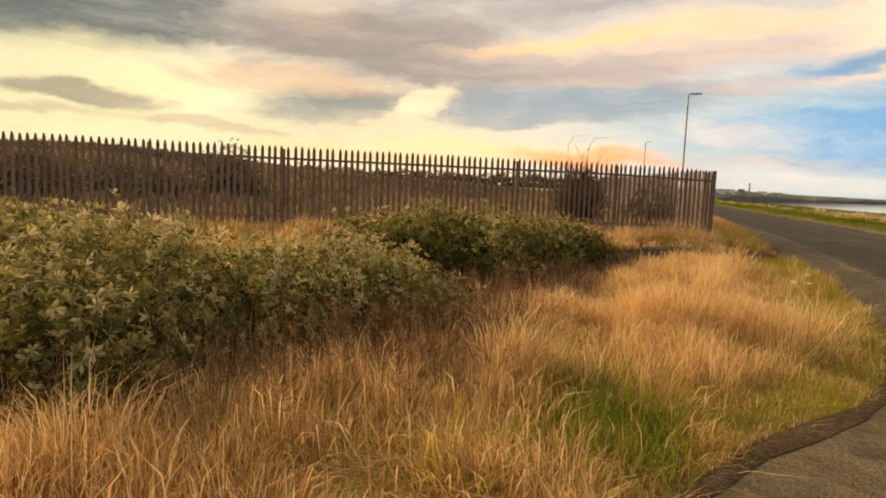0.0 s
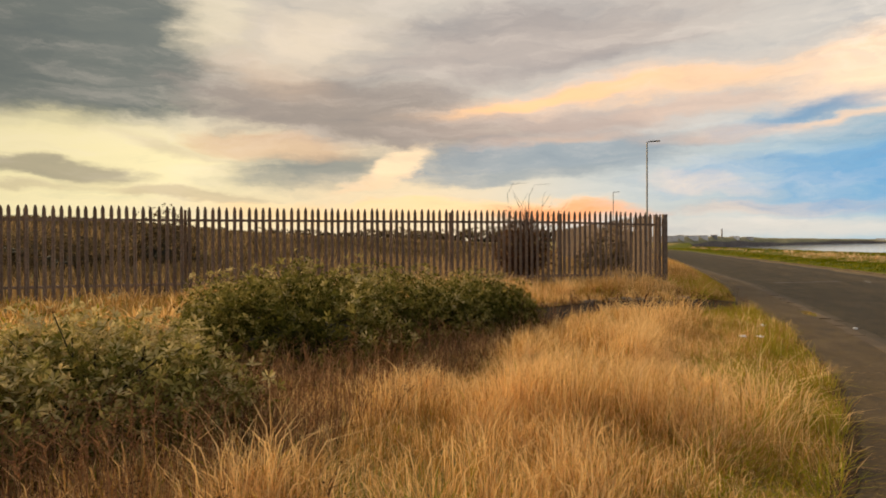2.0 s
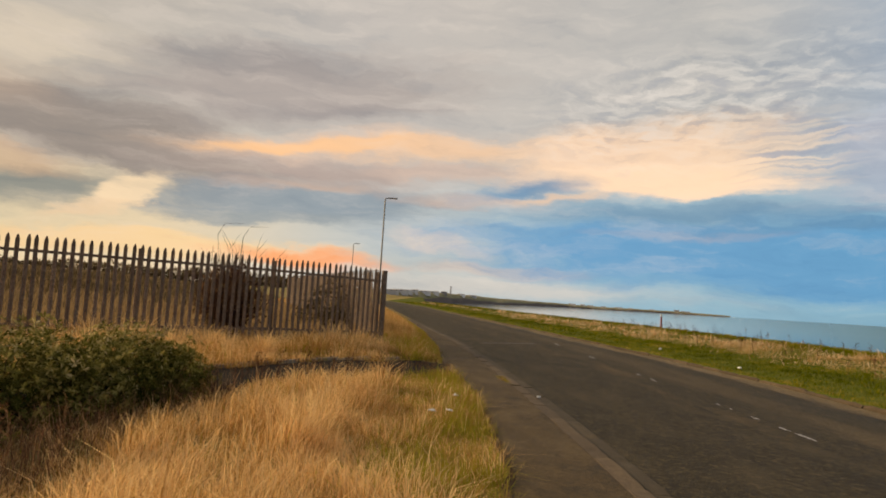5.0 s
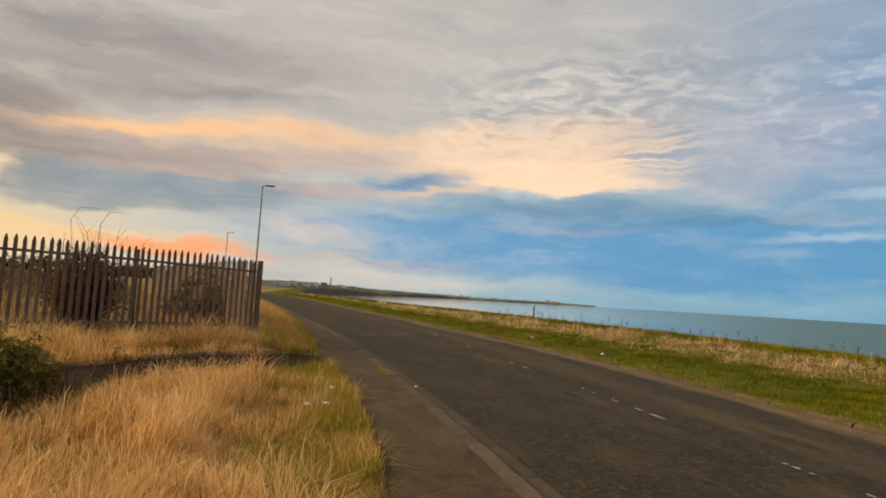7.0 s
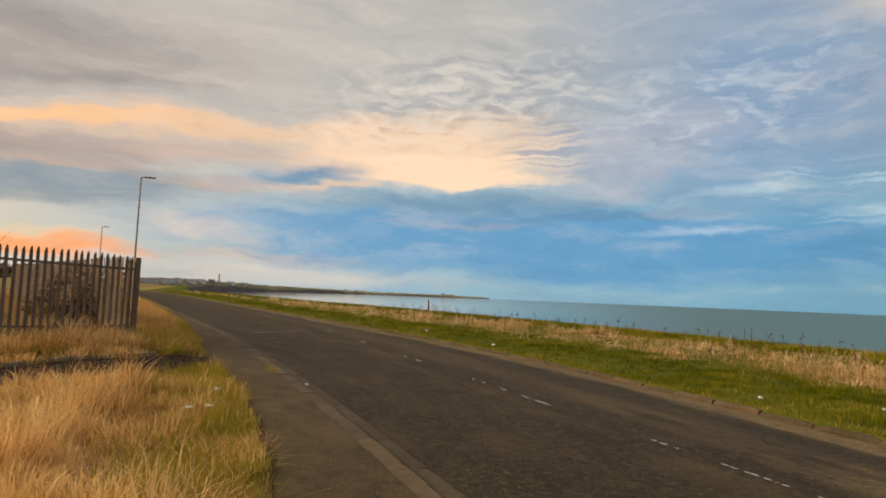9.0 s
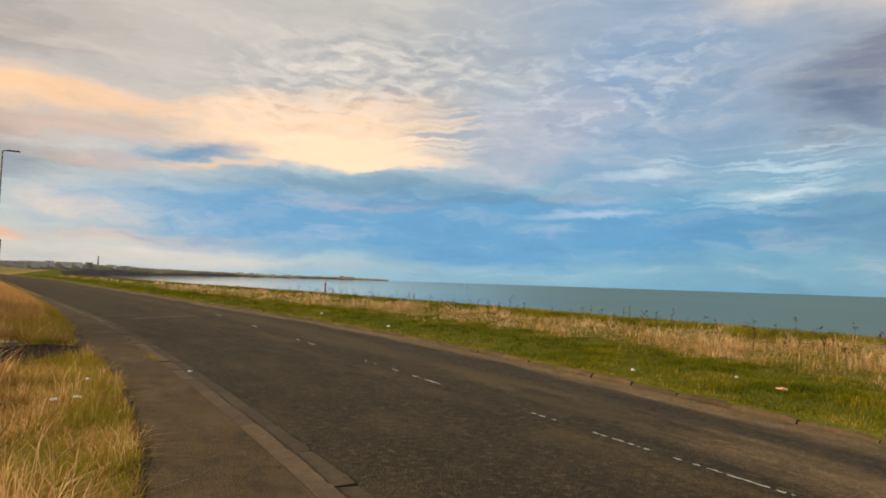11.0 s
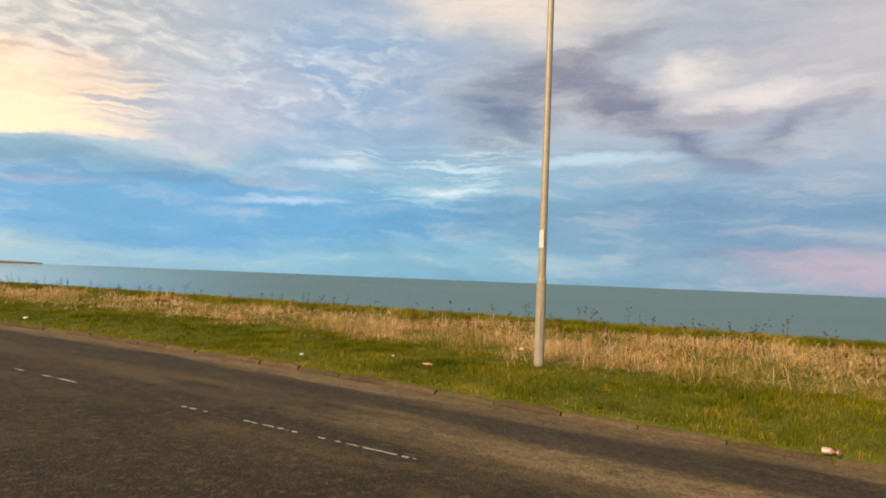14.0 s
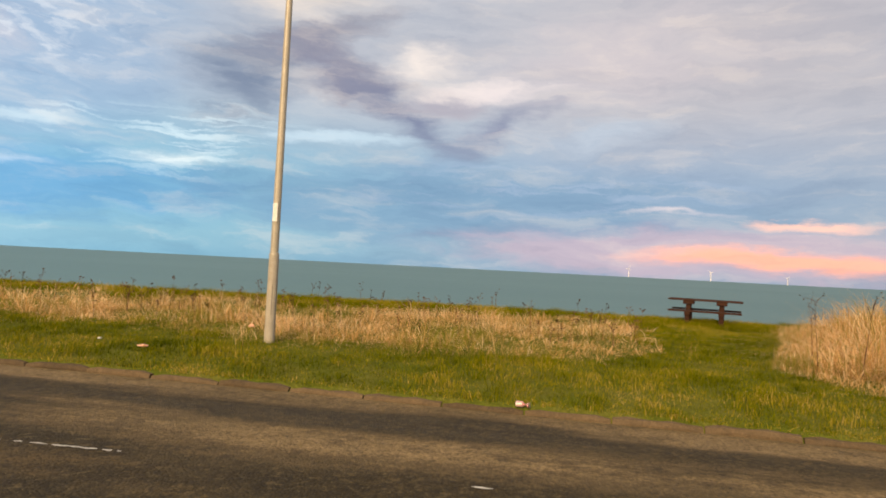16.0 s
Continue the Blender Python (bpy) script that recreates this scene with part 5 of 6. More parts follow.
def bush(name, label, category, lobes, shoots, leaf, material, core=True, flowers=0, seed=1, leaves_per=11, shoot_len=(0.12, 0.3), tone0=0.5):
    """A mound of leafy shoots, toned darker inward and low as painted shade, over dark twigs and a shade-coloured core.
    lobes: x, y, half widths and height of each mound.
    """
    rg = np.random.default_rng(seed)
    cx, cy = np.mean([l[0] for l in lobes]), np.mean([l[1] for l in lobes])
    cz = float(ground_z(cx, cy))
    root = tagged(new(name), label, category)
    root.matrix_world = pose(cx, cy, cz)
    area = np.array([l[2] * l[3] for l in lobes])
    which = rg.choice(len(lobes), shoots, p=area / area.sum())
    L = np.array(lobes)[which]
    u = rg.normal(0, 1, (shoots, 3))
    u[:, 2] = np.abs(u[:, 2]) * 0.95 - 0.2
    u /= np.linalg.norm(u, axis=1)[:, None]
    bump = 0.66 + 0.58 * vnoise(u[:, 0] * 2.4 + L[:, 0] * 3 + u[:, 2], u[:, 1] * 2.4 + L[:, 1] * 3 - u[:, 2], 1.9, seed)
    r = bump * rg.uniform(0.6, 1.0, shoots) ** 0.5
    base = np.stack([L[:, 0] + u[:, 0] * L[:, 2] * r, L[:, 1] + u[:, 1] * L[:, 3] * r, np.maximum(u[:, 2], 0.02) * L[:, 4] * r], 1)
    dirn = u * np.array([0.7, 0.7, 0.5]) + np.array([0, 0, 0.55]) + rg.normal(0, 0.3, (shoots, 3))
    dirn /= np.linalg.norm(dirn, axis=1)[:, None]
    ln = rg.uniform(*shoot_len, shoots)
    # whorls of narrow leaflets spread like fingers along each shoot
    whorls = max(1, leaves_per // 7)
    k = whorls * 7
    f = np.tile(np.repeat(np.linspace(1.0 / whorls, 1.0, whorls), 7), (shoots, 1))
    hub = dirn[:, None, :] + rg.normal(0, 0.45, (shoots, whorls, 3))
    hub /= np.linalg.norm(hub, axis=2)[:, :, None]
    d = np.repeat(hub.reshape(-1, 3), 7, 0)
    p = (base[:, None, :] + dirn[:, None, :] * (ln[:, None] * f)[:, :, None]).reshape(-1, 3) + d * leaf * 0.35
    ref = np.cross(d, np.array([0.31, 0.74, 0.6]))
    ref /= np.linalg.norm(ref, axis=1)[:, None]
    turn = np.tile(np.arange(7) * 2 * np.pi / 7, shoots * whorls) + rg.normal(0, 0.5, shoots * k)
    side = ref * np.cos(turn)[:, None] + np.cross(d, ref) * np.sin(turn)[:, None]
    out = side * 0.88 + d * rg.uniform(0.1, 0.7, shoots * k)[:, None]
    out /= np.linalg.norm(out, axis=1)[:, None]
    wv = np.cross(out, d)
    wv /= np.maximum(np.linalg.norm(wv, axis=1)[:, None], 1e-4)
    sz = leaf * np.repeat(rg.uniform(0.65, 1.35, shoots * whorls), 7)[:, None]
    v = np.stack([p, p + out * sz * 0.6 + wv * sz * 0.15 + d * sz * 0.06, p + out * sz, p + out * sz * 0.6 - wv * sz * 0.15 + d * sz * 0.06], 1)
    v[:, :, 0] -= cx
    v[:, :, 1] -= cy
    v[:, :, 2] = np.maximum(v[:, :, 2], 0.01)
    # shade painted into leaf tone: darker in hollows, deep inside and near the ground
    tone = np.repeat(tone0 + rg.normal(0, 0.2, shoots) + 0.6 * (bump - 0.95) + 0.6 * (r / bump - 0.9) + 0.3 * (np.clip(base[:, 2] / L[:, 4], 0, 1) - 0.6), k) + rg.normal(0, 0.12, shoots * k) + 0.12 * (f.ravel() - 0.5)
    i0 = np.arange(len(p))[:, None, None] * 4
    tris = (i0 + np.array([[0, 1, 2], [0, 2, 3]])[None]).reshape(-1, 3)
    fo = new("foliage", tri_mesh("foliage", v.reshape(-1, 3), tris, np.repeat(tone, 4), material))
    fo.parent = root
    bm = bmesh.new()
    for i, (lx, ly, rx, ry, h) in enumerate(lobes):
        # solid dark filling of each mound, its colour standing for shade between leaves
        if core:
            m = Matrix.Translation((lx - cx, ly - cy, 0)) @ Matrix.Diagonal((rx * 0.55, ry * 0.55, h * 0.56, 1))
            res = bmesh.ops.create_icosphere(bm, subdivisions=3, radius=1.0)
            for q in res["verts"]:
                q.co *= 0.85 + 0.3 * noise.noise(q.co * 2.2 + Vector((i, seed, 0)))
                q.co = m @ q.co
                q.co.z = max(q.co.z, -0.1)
    rr = random.Random(seed)
    for j in range(min(shoots, 90)):
        a = Vector((L[j, 0] - cx + rr.uniform(-0.2, 0.2), L[j, 1] - cy + rr.uniform(-0.2, 0.2), -0.05))
        b = Vector((base[j, 0] - cx, base[j, 1] - cy, base[j, 2])) + Vector(dirn[j]) * ln[j]
        mid = a.lerp(b, 0.5) + Vector((rr.uniform(-0.1, 0.1), rr.uniform(-0.1, 0.1), 0.08))
        tube(bm, [a, mid, b], [0.009, 0.006, 0.003], 4)
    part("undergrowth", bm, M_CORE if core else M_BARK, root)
    for j in range(flowers):
        q = rr.randrange(shoots)
        c = Vector((base[q, 0] - cx, base[q, 1] - cy, base[q, 2])) + Vector(dirn[q]) * (ln[q] * 1.05)
        bm = bmesh.new()
        for a in range(6):
            e = Matrix.Rotation(a * 1.047, 3, "Z")
            vs = [bm.verts.new(c + e @ Vector(t)) for t in ((0, 0, 0), (0.012, 0.007, 0.01), (0.026, 0, 0.014), (0.012, -0.007, 0.01))]
            bm.faces.new(vs)
        part("blossom", bm, M_YELLOW, root, "small yellow blossom")
    return root


M_YELLOW = mat("yellow_petals", (0.75, 0.55, 0.05), (0.65, 0.5, 0.04), 30, 0.6, 0.0)
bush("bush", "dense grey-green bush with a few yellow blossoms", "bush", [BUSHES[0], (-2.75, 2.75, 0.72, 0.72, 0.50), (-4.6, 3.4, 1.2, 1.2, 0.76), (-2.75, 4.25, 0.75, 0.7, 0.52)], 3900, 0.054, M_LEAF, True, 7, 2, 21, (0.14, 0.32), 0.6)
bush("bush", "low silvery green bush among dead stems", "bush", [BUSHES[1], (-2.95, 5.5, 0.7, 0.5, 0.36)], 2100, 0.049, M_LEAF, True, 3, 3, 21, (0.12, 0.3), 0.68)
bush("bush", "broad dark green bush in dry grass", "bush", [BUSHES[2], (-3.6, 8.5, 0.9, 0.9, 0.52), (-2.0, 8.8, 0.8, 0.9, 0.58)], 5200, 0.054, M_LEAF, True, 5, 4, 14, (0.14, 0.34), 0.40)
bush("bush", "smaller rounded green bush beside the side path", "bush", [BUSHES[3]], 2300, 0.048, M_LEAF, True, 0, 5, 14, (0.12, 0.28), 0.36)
for i, (bx, by, r, top, lab) in enumerate(((-20.5, 14.0, 1.9, 2.35, "dark green scrub bush on the mound"), (-18.8, 17.2, 2.0, 1.75, "low dark scrub bush inside the fence"), (-17.0, 19.7, 1.3, 2.75, "dark twiggy scrub bush inside the fence"),
                                           (-24.5, 19.5, 3.5, 1.95, "broad dark scrub on the mound"), (-1.25, 23.2, 0.9, 1.75, "dark evergreen shrub behind the fence corner"), (-26, 11, 3.6, 2.6, "broad dark green scrub behind the fence"))):
    h = max(0.35, (top - float(ground_z(bx, by))) / 1.25)
    bush("scrub_bush", lab, "bush", [(bx, by, r, r, h), (bx + r * 0.6, by - r * 0.4, r * 0.7, r * 0.7, h * 0.7)], 1200, 0.10, M_SCRUB, True, 0, 20 + i, 7, (0.15, 0.4), 0.3)
hedge = [(1 + 62 * math.sin(radians(a)), 3 + 62 * math.cos(radians(a)), 2.6 + 1.2 * math.sin(a * 3.1), 2.0, 0.42 + 0.16 * math.sin(a * 1.7) + (0.3 if a < -36 else 0)) for a in np.arange(-62, -5, 2.6)]
bush("hedgerow", "dark distant line of scrub at the field's far side", "hedge", hedge, 4200, 0.3, M_SCRUB, True, 0, 40, 7, (0.3, 0.7), 0.4)


def twig_shrub(x, y, h, n, label, seed):
    """Bare upright stems that fork and arch."""
    rr = random.Random(seed)
    root = tagged(new("bare_shrub"), label, "shrub")
    root.matrix_world = pose(x, y, float(ground_z(x, y)))

    def grow(p, d, ln, r, depth):
        pts, q = [p], p
        dd = d.copy()
        for _ in range(3):
            dd = (dd + Vector((rr.uniform(-0.22, 0.22), rr.uniform(-0.22, 0.22), rr.uniform(-0.05, 0.12)))).normalized()
            q = q + dd * ln / 3
            pts.append(q)
        tube(bm, pts, [r, r * 0.8, r * 0.6, r * 0.35], 3, False)
        if depth:
            for _ in range(3):
                grow(pts[rr.choice((1, 2, 3))], (dd + Vector((rr.uniform(-0.7, 0.7), rr.uniform(-0.7, 0.7), rr.uniform(0, 0.4)))).normalized(), ln * 0.55, r * 0.55, depth - 1)
    for i in range(n):
        bm = bmesh.new()
        a = rr.uniform(0, 6.28)
        d = Vector((math.cos(a) * 0.35, math.sin(a) * 0.35, 1)).normalized()
        grow(Vector((math.cos(a) * 0.22 * rr.random(), math.sin(a) * 0.3 * rr.random(), -0.05)), d, h * rr.uniform(0.4, 0.8), 0.015, 2)
        part("stem", bm, M_BARK, root)
    rg = np.random.default_rng(seed)
    m = 5200
    u = rg.normal(0, 1, (m, 3))
    u /= np.linalg.norm(u, axis=1)[:, None]
    u *= (rg.uniform(0, 1, m) ** 0.45 * (0.7 + 0.5 * vnoise(u[:, 0] * 2, u[:, 2] * 2 + u[:, 1], 1.5, 3)))[:, None]
    c = u * np.array([0.8, 0.42, h * 0.48]) + np.array([0, 0, h * 0.5])
    c[:, 2] = np.maximum(c[:, 2], 0.02)
    a, b = rg.normal(0, 0.022, (m, 3)), rg.normal(0, 0.022, (m, 3))
    v = np.stack([c - a, c + b * 0.6, c + a, c - b * 0.6], 1)
    tris = (np.arange(m)[:, None, None] * 4 + np.array([[0, 1, 2], [0, 2, 3]])[None]).reshape(-1, 3)
    fo = new("foliage", tri_mesh("foliage", v.reshape(-1, 3), tris, np.repeat(rg.normal(0.22, 0.16, m), 4), M_STEM))
    fo.parent = root
    for k, (dx, top) in enumerate(((-0.35, 2.55), (0.2, 2.5))):
        bm = bmesh.new()
        pts = [(dx * 0.3, 0, 0), (dx * 0.8, 0, top * 0.6), (dx, 0, top * 0.9), (dx + 0.12, 0.05, top), (dx + 0.5, 0.1, top + 0.02)]
        tube(bm, pts, [0.010, 0.008, 0.006, 0.004, 0.002], 4)
        part("long_stem", bm, M_BARK, root, "long arching dead stem")
    return root


twig_shrub(-2.75, 17.25, 1.75, 80, "dark red-brown leafless shrub growing against the fence", 8)


def small_tree(x, y, h, seed, label):
    rr = random.Random(seed)
    z = float(ground_z(x, y))
    root = tagged(new("tree"), label, "tree")
    root.matrix_world = pose(x, y, z)
    bm = bmesh.new()
    tips = []

    def grow(p, d, ln, r, depth):
        q1 = p + d * ln * 0.5 + Vector((rr.uniform(-0.1, 0.1), rr.uniform(-0.1, 0.1), 0)) * ln
        q2 = q1 + (d + Vector((rr.uniform(-0.3, 0.3), rr.uniform(-0.3, 0.3), 0.1))).normalized() * ln * 0.5
        tube(bm, [p, q1, q2], [r, r * 0.8, r * 0.6], 6 if depth > 2 else 3, False)
        if depth:
            for _ in range(3 if depth > 1 else 4):
                grow(q2, (d + Vector((rr.uniform(-0.9, 0.9), rr.uniform(-0.9, 0.9), rr.uniform(-0.1, 0.5)))).normalized(), ln * 0.66, r * 0.55, depth - 1)
        else:
            tips.append(q2)
    grow(Vector((0, 0, -0.1)), Vector((0.05, 0, 1)).normalized(), h * 0.42, 0.08, 4)
    part("trunk", bm, M_BARK, root)
    vs, ts, tn = [], [], []
    for p in tips:
        for _ in range(5):
            c = p + Vector((rr.gauss(0, 0.16), rr.gauss(0, 0.16), rr.gauss(0, 0.12)))
            a, b = Vector((rr.uniform(-1, 1), rr.uniform(-1, 1), rr.uniform(-1, 1))) * 0.09, Vector((rr.uniform(-1, 1), rr.uniform(-1, 1), rr.uniform(-1, 1))) * 0.04
            i = len(vs)
            vs.extend([tuple(c - a), tuple(c + b), tuple(c + a), tuple(c - b)])
            ts.extend([(i, i + 1, i + 2), (i, i + 2, i + 3)])
            tn.extend([rr.uniform(0.15, 0.7)] * 4)
    cr = new("crown", tri_mesh("crown", np.array(vs), np.array(ts), np.array(tn), M_SCRUB))
    cr.parent = root
    return root


small_tree(-17.6, 20.6, 1.3, 3, "small thin-leaved tree on the mound inside the fence")
small_tree(-21.5, 15.2, 1.2, 4, "small wind-bent tree behind the fence")

# ---- picnic table ----
root = tagged(new("picnic_table"), "dark brown timber picnic table with two benches on the lawn", "picnic table")
TX, TY = 20.75, -2.3
root.matrix_world = pose(TX, TY, float(ground_z(TX, TY)) - 0.01, 0, 0, 72.0)
for k in range(5):
    bm = bmesh.new()
    box(bm, -0.98, 0.98, -0.375 + k * 0.152, -0.375 + k * 0.152 + 0.142, 0.70, 0.745, None, 0.006)
    part("tabletop_plank", bm, M_WOOD, root)
for s in (-1, 1):
    for k in range(2):
        bm = bmesh.new()
        y0 = s * 0.72 - 0.145 + k * 0.148
        box(bm, -0.95, 0.95, y0, y0 + 0.14, 0.40, 0.445, None, 0.006)
        part("bench_plank", bm, M_WOOD, root)
    for e in (-1, 1):
        bm = bmesh.new()
        m = pose(e * 0.44, 0, 0)
        box(bm, -0.065, 0.065, s * 0.24 - 0.06, s * 0.24 + 0.06, 0.0, 0.70, m, 0.008)
        part("leg", bm, M_WOOD, root)
        bm = bmesh.new()
        box(bm, -0.06, 0.06, s * 0.72 - 0.06, s * 0.72 + 0.06, 0.0, 0.40, m, 0.008)
        part("bench_leg", bm, M_WOOD, root)
for e in (-1, 1):
    bm = bmesh.new()
    box(bm, e * 0.44 - 0.14, e * 0.44 + 0.14, -0.36, 0.36, 0.60, 0.70, None, 0.008)
    part("top_bearer", bm, M_WOOD, root)
    bm = bmesh.new()
    box(bm, e * 0.44 - 0.075, e * 0.44 + 0.075, -0.85, 0.85, 0.31, 0.40, None, 0.008)
    part("bench_bearer", bm, M_WOOD, root)

# ---- small things ----


def crumple(name, label, category, x, y, z, sx, sy, sz, material, seed):
    rr = random.Random(seed)
    bm = bmesh.new()
    bmesh.ops.create_icosphere(bm, subdivisions=2, radius=1.0)
    for v in bm.verts:
        v.co *= rr.uniform(0.62, 1.1)
        v.co = Vector((v.co.x * sx, v.co.y * sy, max(v.co.z * sz, -sz * 0.4)))
    me = bpy.data.meshes.new(name)
    bm.to_mesh(me)
    bm.free()
    me.materials.append(material)
    ob = tagged(new(name, me), label, category)
    ob.matrix_world = pose(x, y, z + sz * 0.4, 0, 0, rr.uniform(0, 180))
    return ob


def gz(x, y):
    return float(ground_z(x, y))


crumple("litter", "small crumpled white paper in the gutter", "litter", 3.24, 12.66, 0.02, 0.04, 0.028, 0.018, M_LITTER, 1)
crumple("litter", "white scrap of paper in the verge grass", "litter", 9.98, 10.72, gz(9.98, 10.72) + 0.05, 0.05, 0.04, 0.025, M_LITTER, 2)
crumple("litter", "faded orange wrapper in the verge grass", "litter", 10.24, 8.32, gz(10.24, 8.32) + 0.05, 0.08, 0.05, 0.03, M_PEACH, 3)
crumple("litter", "white scrap of paper near the kerb", "litter", 10.12, 20.2, gz(10.12, 20.2) + 0.04, 0.075, 0.05, 0.035, M_LITTER, 4)
crumple("litter", "white scrap of paper on the far verge", "litter", 10.1, 25.8, gz(10.1, 25.8) + 0.04, 0.09, 0.06, 0.04, M_LITTER, 5)
crumple("litter", "flattened white cup in the grass by the footway", "litter", 1.96, 11.5, gz(1.96, 11.5) + 0.12, 0.044, 0.028, 0.02, M_LITTER, 6)
crumple("litter", "torn white packaging in the grass by the footway", "litter", 1.83, 10.41, gz(1.83, 10.41) + 0.12, 0.060, 0.025, 0.014, M_LITTER, 7)
crumple("litter", "small white scrap in the grass by the footway", "litter", 1.64, 10.26, gz(1.64, 10.26) + 0.12, 0.048, 0.028, 0.02, M_LITTER, 8)
crumple("litter", "tiny white scrap in the mown grass", "litter", 10.55, 9.2, gz(10.55, 9.2) + 0.05, 0.035, 0.03, 0.02, M_LITTER, 9)
crumple("litter", "faded cardboard scrap among dry verge grass", "litter", 12.7, 7.8, gz(12.7, 7.8) + 0.1, 0.07, 0.05, 0.035, M_PEACH, 10)

can = tagged(new("drink_can"), "crushed pink and white can lying on the kerb", "can")
can.matrix_world = pose(8.83, 2.99, -0.09 + 0.033, 90, 0, -14)
bm = bmesh.new()
tube(bm, [(0, 0, -0.075), (0, 0, -0.068), (0, 0.004, 0.0), (0, 0, 0.066), (0, 0, 0.075)], [0.026, 0.033, 0.030, 0.033, 0.027], 14)
part("can_body", bm, M_CAN, can)
bm = bmesh.new()
tube(bm, [(0, 0, 0.0755), (0, 0, 0.078)], [0.026, 0.025], 14)
part("can_lid", bm, M_POLE, can, "bare metal can end")

mp = tagged(new("marker_post"), "faded red marker post with a white cap", "post")
MX, MY = 17.16, 44.0
mp.matrix_world = pose(MX, MY, gz(MX, MY))
bm = bmesh.new()
box(bm, -0.045, 0.045, -0.045, 0.045, -0.2, 0.82, None, 0.008)
part("shaft", bm, M_RED, mp)
bm = bmesh.new()
box(bm, -0.05, 0.05, -0.05, 0.05, 0.82, 0.98, None, 0.008)
part("cap", bm, M_LITTER, mp, "white painted cap")

# ---- far coast ----
AZS = np.linspace(-16, 26.6, 150)
RID = np.interp(AZS, (-16, -3.7, -0.8, 2.1, 6.3, 12.9, 16, 22.7, 26.6), (0.42, 0.36, 0.46, 0.46, 0.29, 0.16, 0.08, 0.09, 0.0))
DIS = np.interp(AZS, (-16, -3, 2, 7, 13, 20, 26.6), (520, 780, 1090, 1800, 3000, 3700, 4300))
verts, faces = [], []
for i, (a, r, dd) in enumerate(zip(AZS, RID, DIS)):
    zt = 1.4 + dd * 1.06 * math.tan(radians(r)) + 0.4 * math.sin(i * 1.3) + 0.3 * math.sin(i * 0.53)
    zt = max(zt, -6.6)
    hh = zt + 7
    for k, zz in ((1.0, -7.5), (1.003, -7 + hh * 0.25), (1.007, -7 + hh * (0.42 + 0.12 * math.sin(i * 0.21) + 0.06 * math.sin(i * 0.83))), (1.06, zt), (1.12, zt - 6)):
        verts.append((math.sin(radians(a)) * dd * k, math.cos(radians(a)) * dd * k, zz))
for i in range(len(AZS) - 1):
    faces += [(i * 5 + j, (i + 1) * 5 + j, (i + 1) * 5 + j + 1, i * 5 + j + 1) for j in range(4)]
coast_me = mesh_from("headland", verts, faces, M_COAST, True)
coast_me.materials.append(M_COASTGRASS)
for k, p in enumerate(coast_me.polygons):
    p.material_index = 1 if k % 4 >= 2 else 0
tagged(new("headland", coast_me), "dark low cliffs and fields across the bay", "headland", kind="structure")


def far_at(az, k=1.0):
    dd = float(np.interp(az, AZS, DIS)) * k
    zt = 1.4 + dd * math.tan(radians(float(np.interp(az, AZS, RID))))
    return math.sin(radians(az)) * dd, math.cos(radians(az)) * dd, zt, dd


def far_building(az, w, d, h, roof, material, label, drop=0.0, k=1.045):
    x, y, z, dd = far_at(az, k)
    root = tagged(new("building"), label, "building")
    w, h, roof = w * 0.75, h * 0.55, roof * 0.5
    root.matrix_world = pose(x, y, z - 2.0 - drop, 0, 0, -az)
    bm = bmesh.new()
    box(bm, -w / 2, w / 2, -d / 2, d / 2, -4, h + 2)
    wall = part("wall", bm, material, root)
    bm = bmesh.new()
    vs = [bm.verts.new(p) for p in ((-w / 2 - 0.4, -d / 2 - 0.4, h + 2), (w / 2 + 0.4, -d / 2 - 0.4, h + 2), (w / 2 + 0.4, d / 2 + 0.4, h + 2), (-w / 2 - 0.4, d / 2 + 0.4, h + 2), (-w / 2, 0, h + 2 + roof), (w / 2, 0, h + 2 + roof))]
    for f in ((0, 1, 5, 4), (2, 3, 4, 5), (1, 2, 5), (3, 0, 4), (3, 2, 1, 0)):
        bm.faces.new([vs[i] for i in f])
    part("roof", bm, M_GREYWALL, root)
    for i in range(max(1, int(w / 8))):
        bm = bmesh.new()
        box(bm, -w / 2 + 3 + i * 8, -w / 2 + 5.5 + i * 8, -d / 2 - 0.12, -d / 2 + 0.1, h * 0.35 + 2, h * 0.7 + 2)
        part("window", bm, M_DARKMETAL, root)
    return root


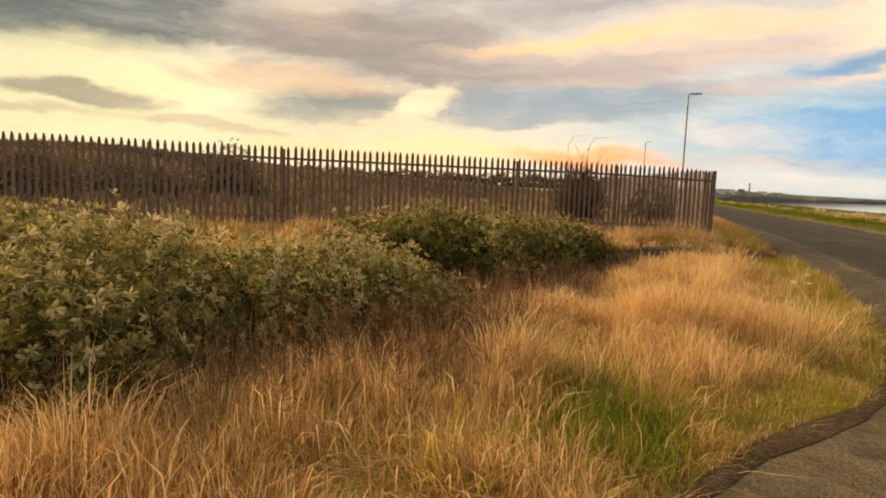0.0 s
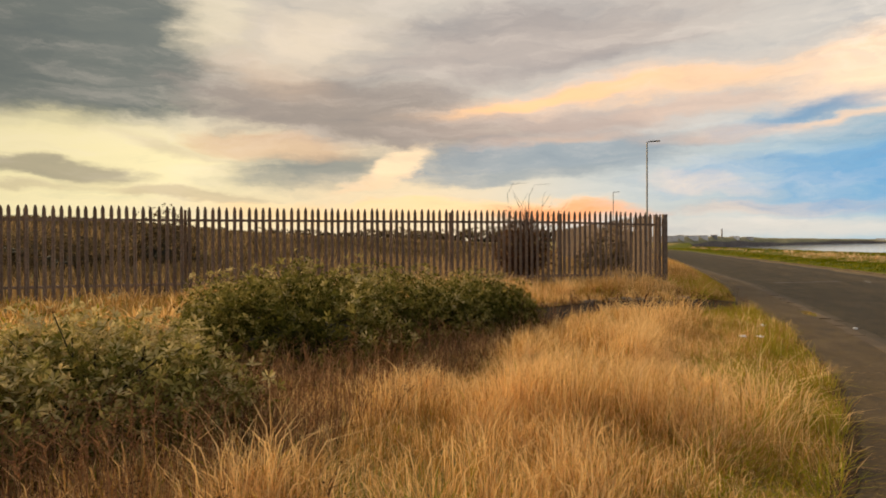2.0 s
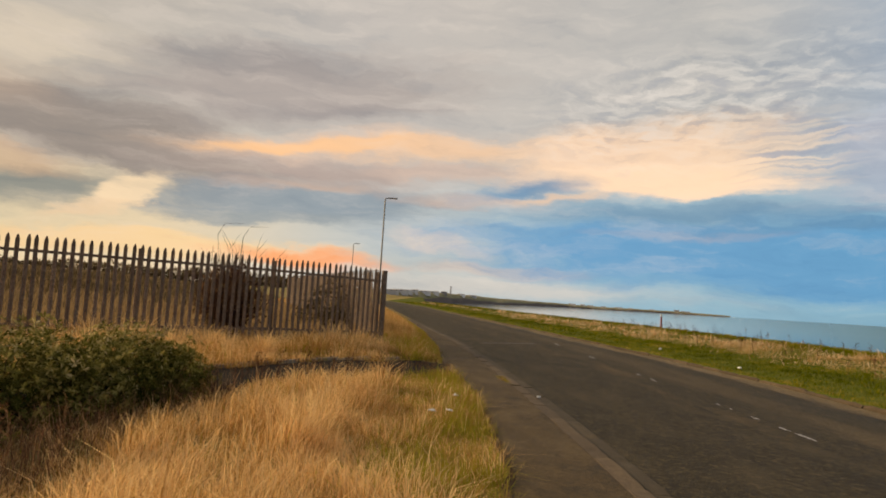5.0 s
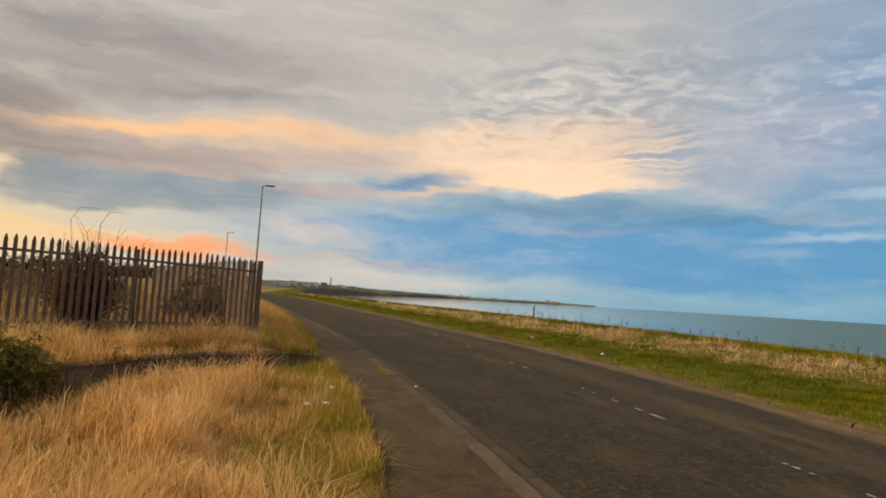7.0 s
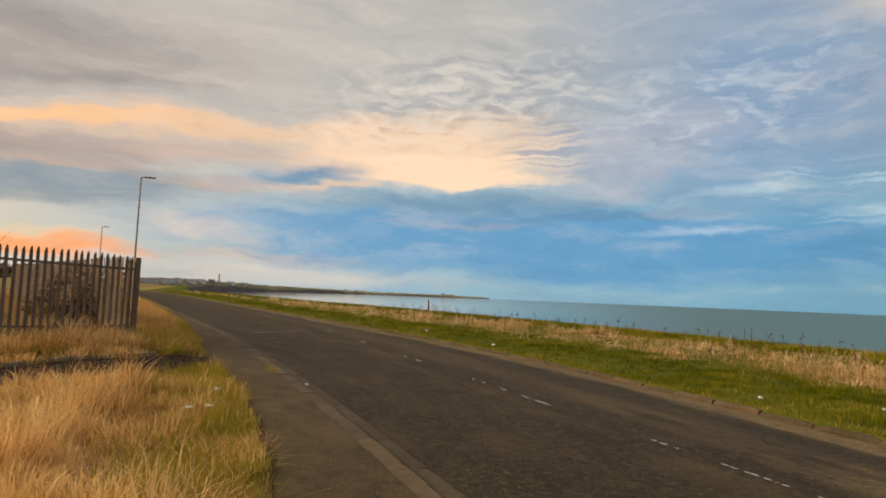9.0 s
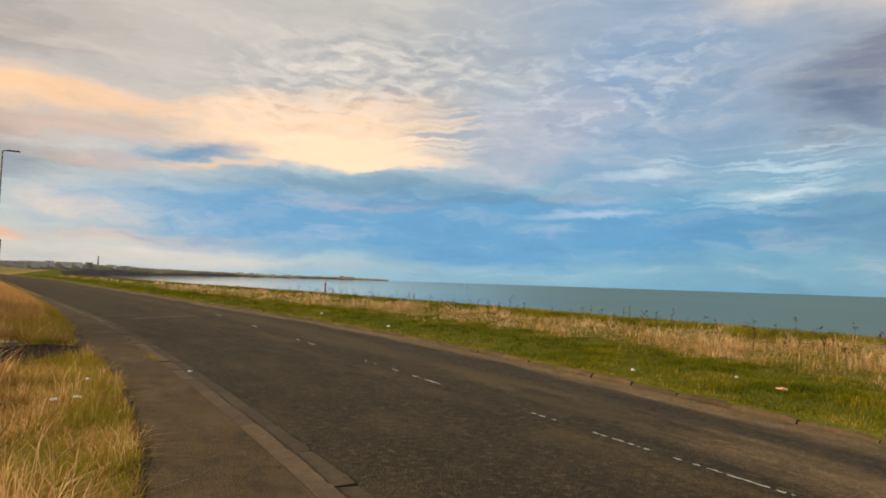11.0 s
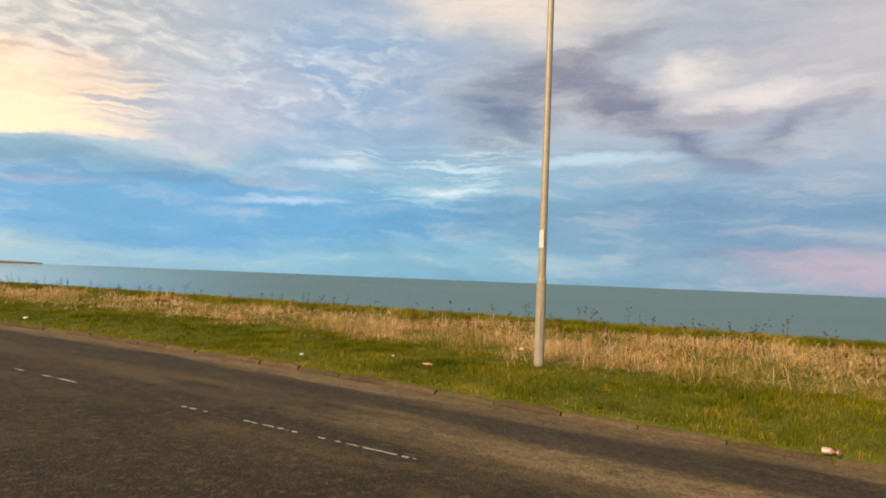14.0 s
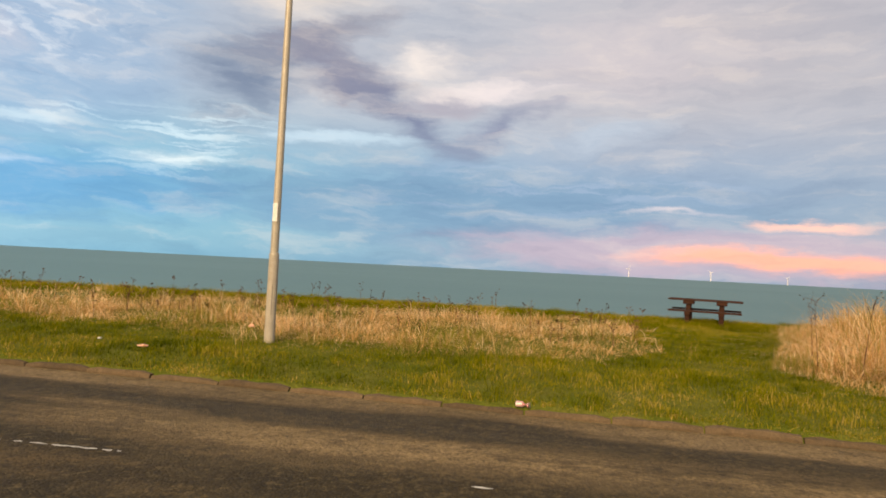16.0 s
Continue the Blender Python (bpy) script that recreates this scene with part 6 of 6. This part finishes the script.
rr = random.Random(12)
for az, w, h in ((-3.3, 34, 3.0), (-2.6, 22, 2.5), (-1.9, 30, 3.0), (-1.2, 18, 2.6), (-0.6, 14, 4.2), (0.3, 26, 3.0), (1.2, 20, 3.2), (2.05, 14, 5.0), (3.6, 24, 2.6), (4.6, 30, 2.4)):
    far_building(az, w, 10, h, 1.5, M_WHITEWALL if rr.random() < 0.75 else M_GREYWALL, "pale low building on the far shore", 0.5)
for az, w, h in ((13.6, 46, 6), (14.5, 30, 8), (15.2, 40, 6), (16.3, 34, 6), (17.6, 60, 6), (18.6, 36, 5), (20.4, 40, 5)):
    far_building(az, w, 16, h, 3, M_WHITEWALL, "white houses on the distant headland", 1.0)
far_building(22.4, 40, 16, 14, 4, M_GREYWALL, "grey hall on the distant point", 1.0)
far_building(23.1, 70, 16, 7, 3, M_GREYWALL, "grey terrace on the distant point", 1.0)
x, y, z, dd = far_at(2.65, 1.05)
root = tagged(new("chimney_stack"), "tall grey industrial chimney on the far shore", "chimney")
root.matrix_world = pose(x, y, z - 2)
bm = bmesh.new()
tube(bm, [(0, 0, -2), (0, 0, 8), (0, 0, 15.6)], [1.5, 1.3, 1.1], 12)
part("shaft", bm, M_GREYWALL, root)
bm = bmesh.new()
tube(bm, [(0, 0, 15.6), (0, 0, 16.3)], [1.25, 1.25], 12)
part("rim", bm, M_DARKMETAL, root)

for az, el, spin in ((99.75, 0.93, 20), (106.4, 0.86, 75), (112.1, 0.6, 50)):
    D = 4300.0
    root = tagged(new("wind_turbine"), "white offshore wind turbine on the horizon", "wind turbine", "offshore wind turbines")
    root.matrix_world = pose(1.9 + D * math.sin(radians(az)), 3.1 + D * math.cos(radians(az)), -7, 0, 0, -az)
    hub = 8.4 + D * math.tan(radians(el)) * 0.72
    bm = bmesh.new()
    tube(bm, [(0, 0, 0), (0, 0, hub * 0.5), (0, 0, hub)], [2.6, 2.2, 1.6], 10)
    part("tower", bm, M_TURB, root)
    bm = bmesh.new()
    box(bm, -2, 2, -4, 5, hub - 2, hub + 2, None, 0.4)
    part("nacelle", bm, M_TURB, root)
    for k in range(3):
        a = radians(spin + 120 * k)
        bm = bmesh.new()
        ln = hub * 0.42
        tube(bm, [(0, -5, hub), (math.sin(a) * ln * 0.3, -5, hub + math.cos(a) * ln * 0.3), (math.sin(a) * ln, -5, hub + math.cos(a) * ln)], [1.2, 1.6, 0.4], 6)
        part("blade", bm, M_TURB, root)
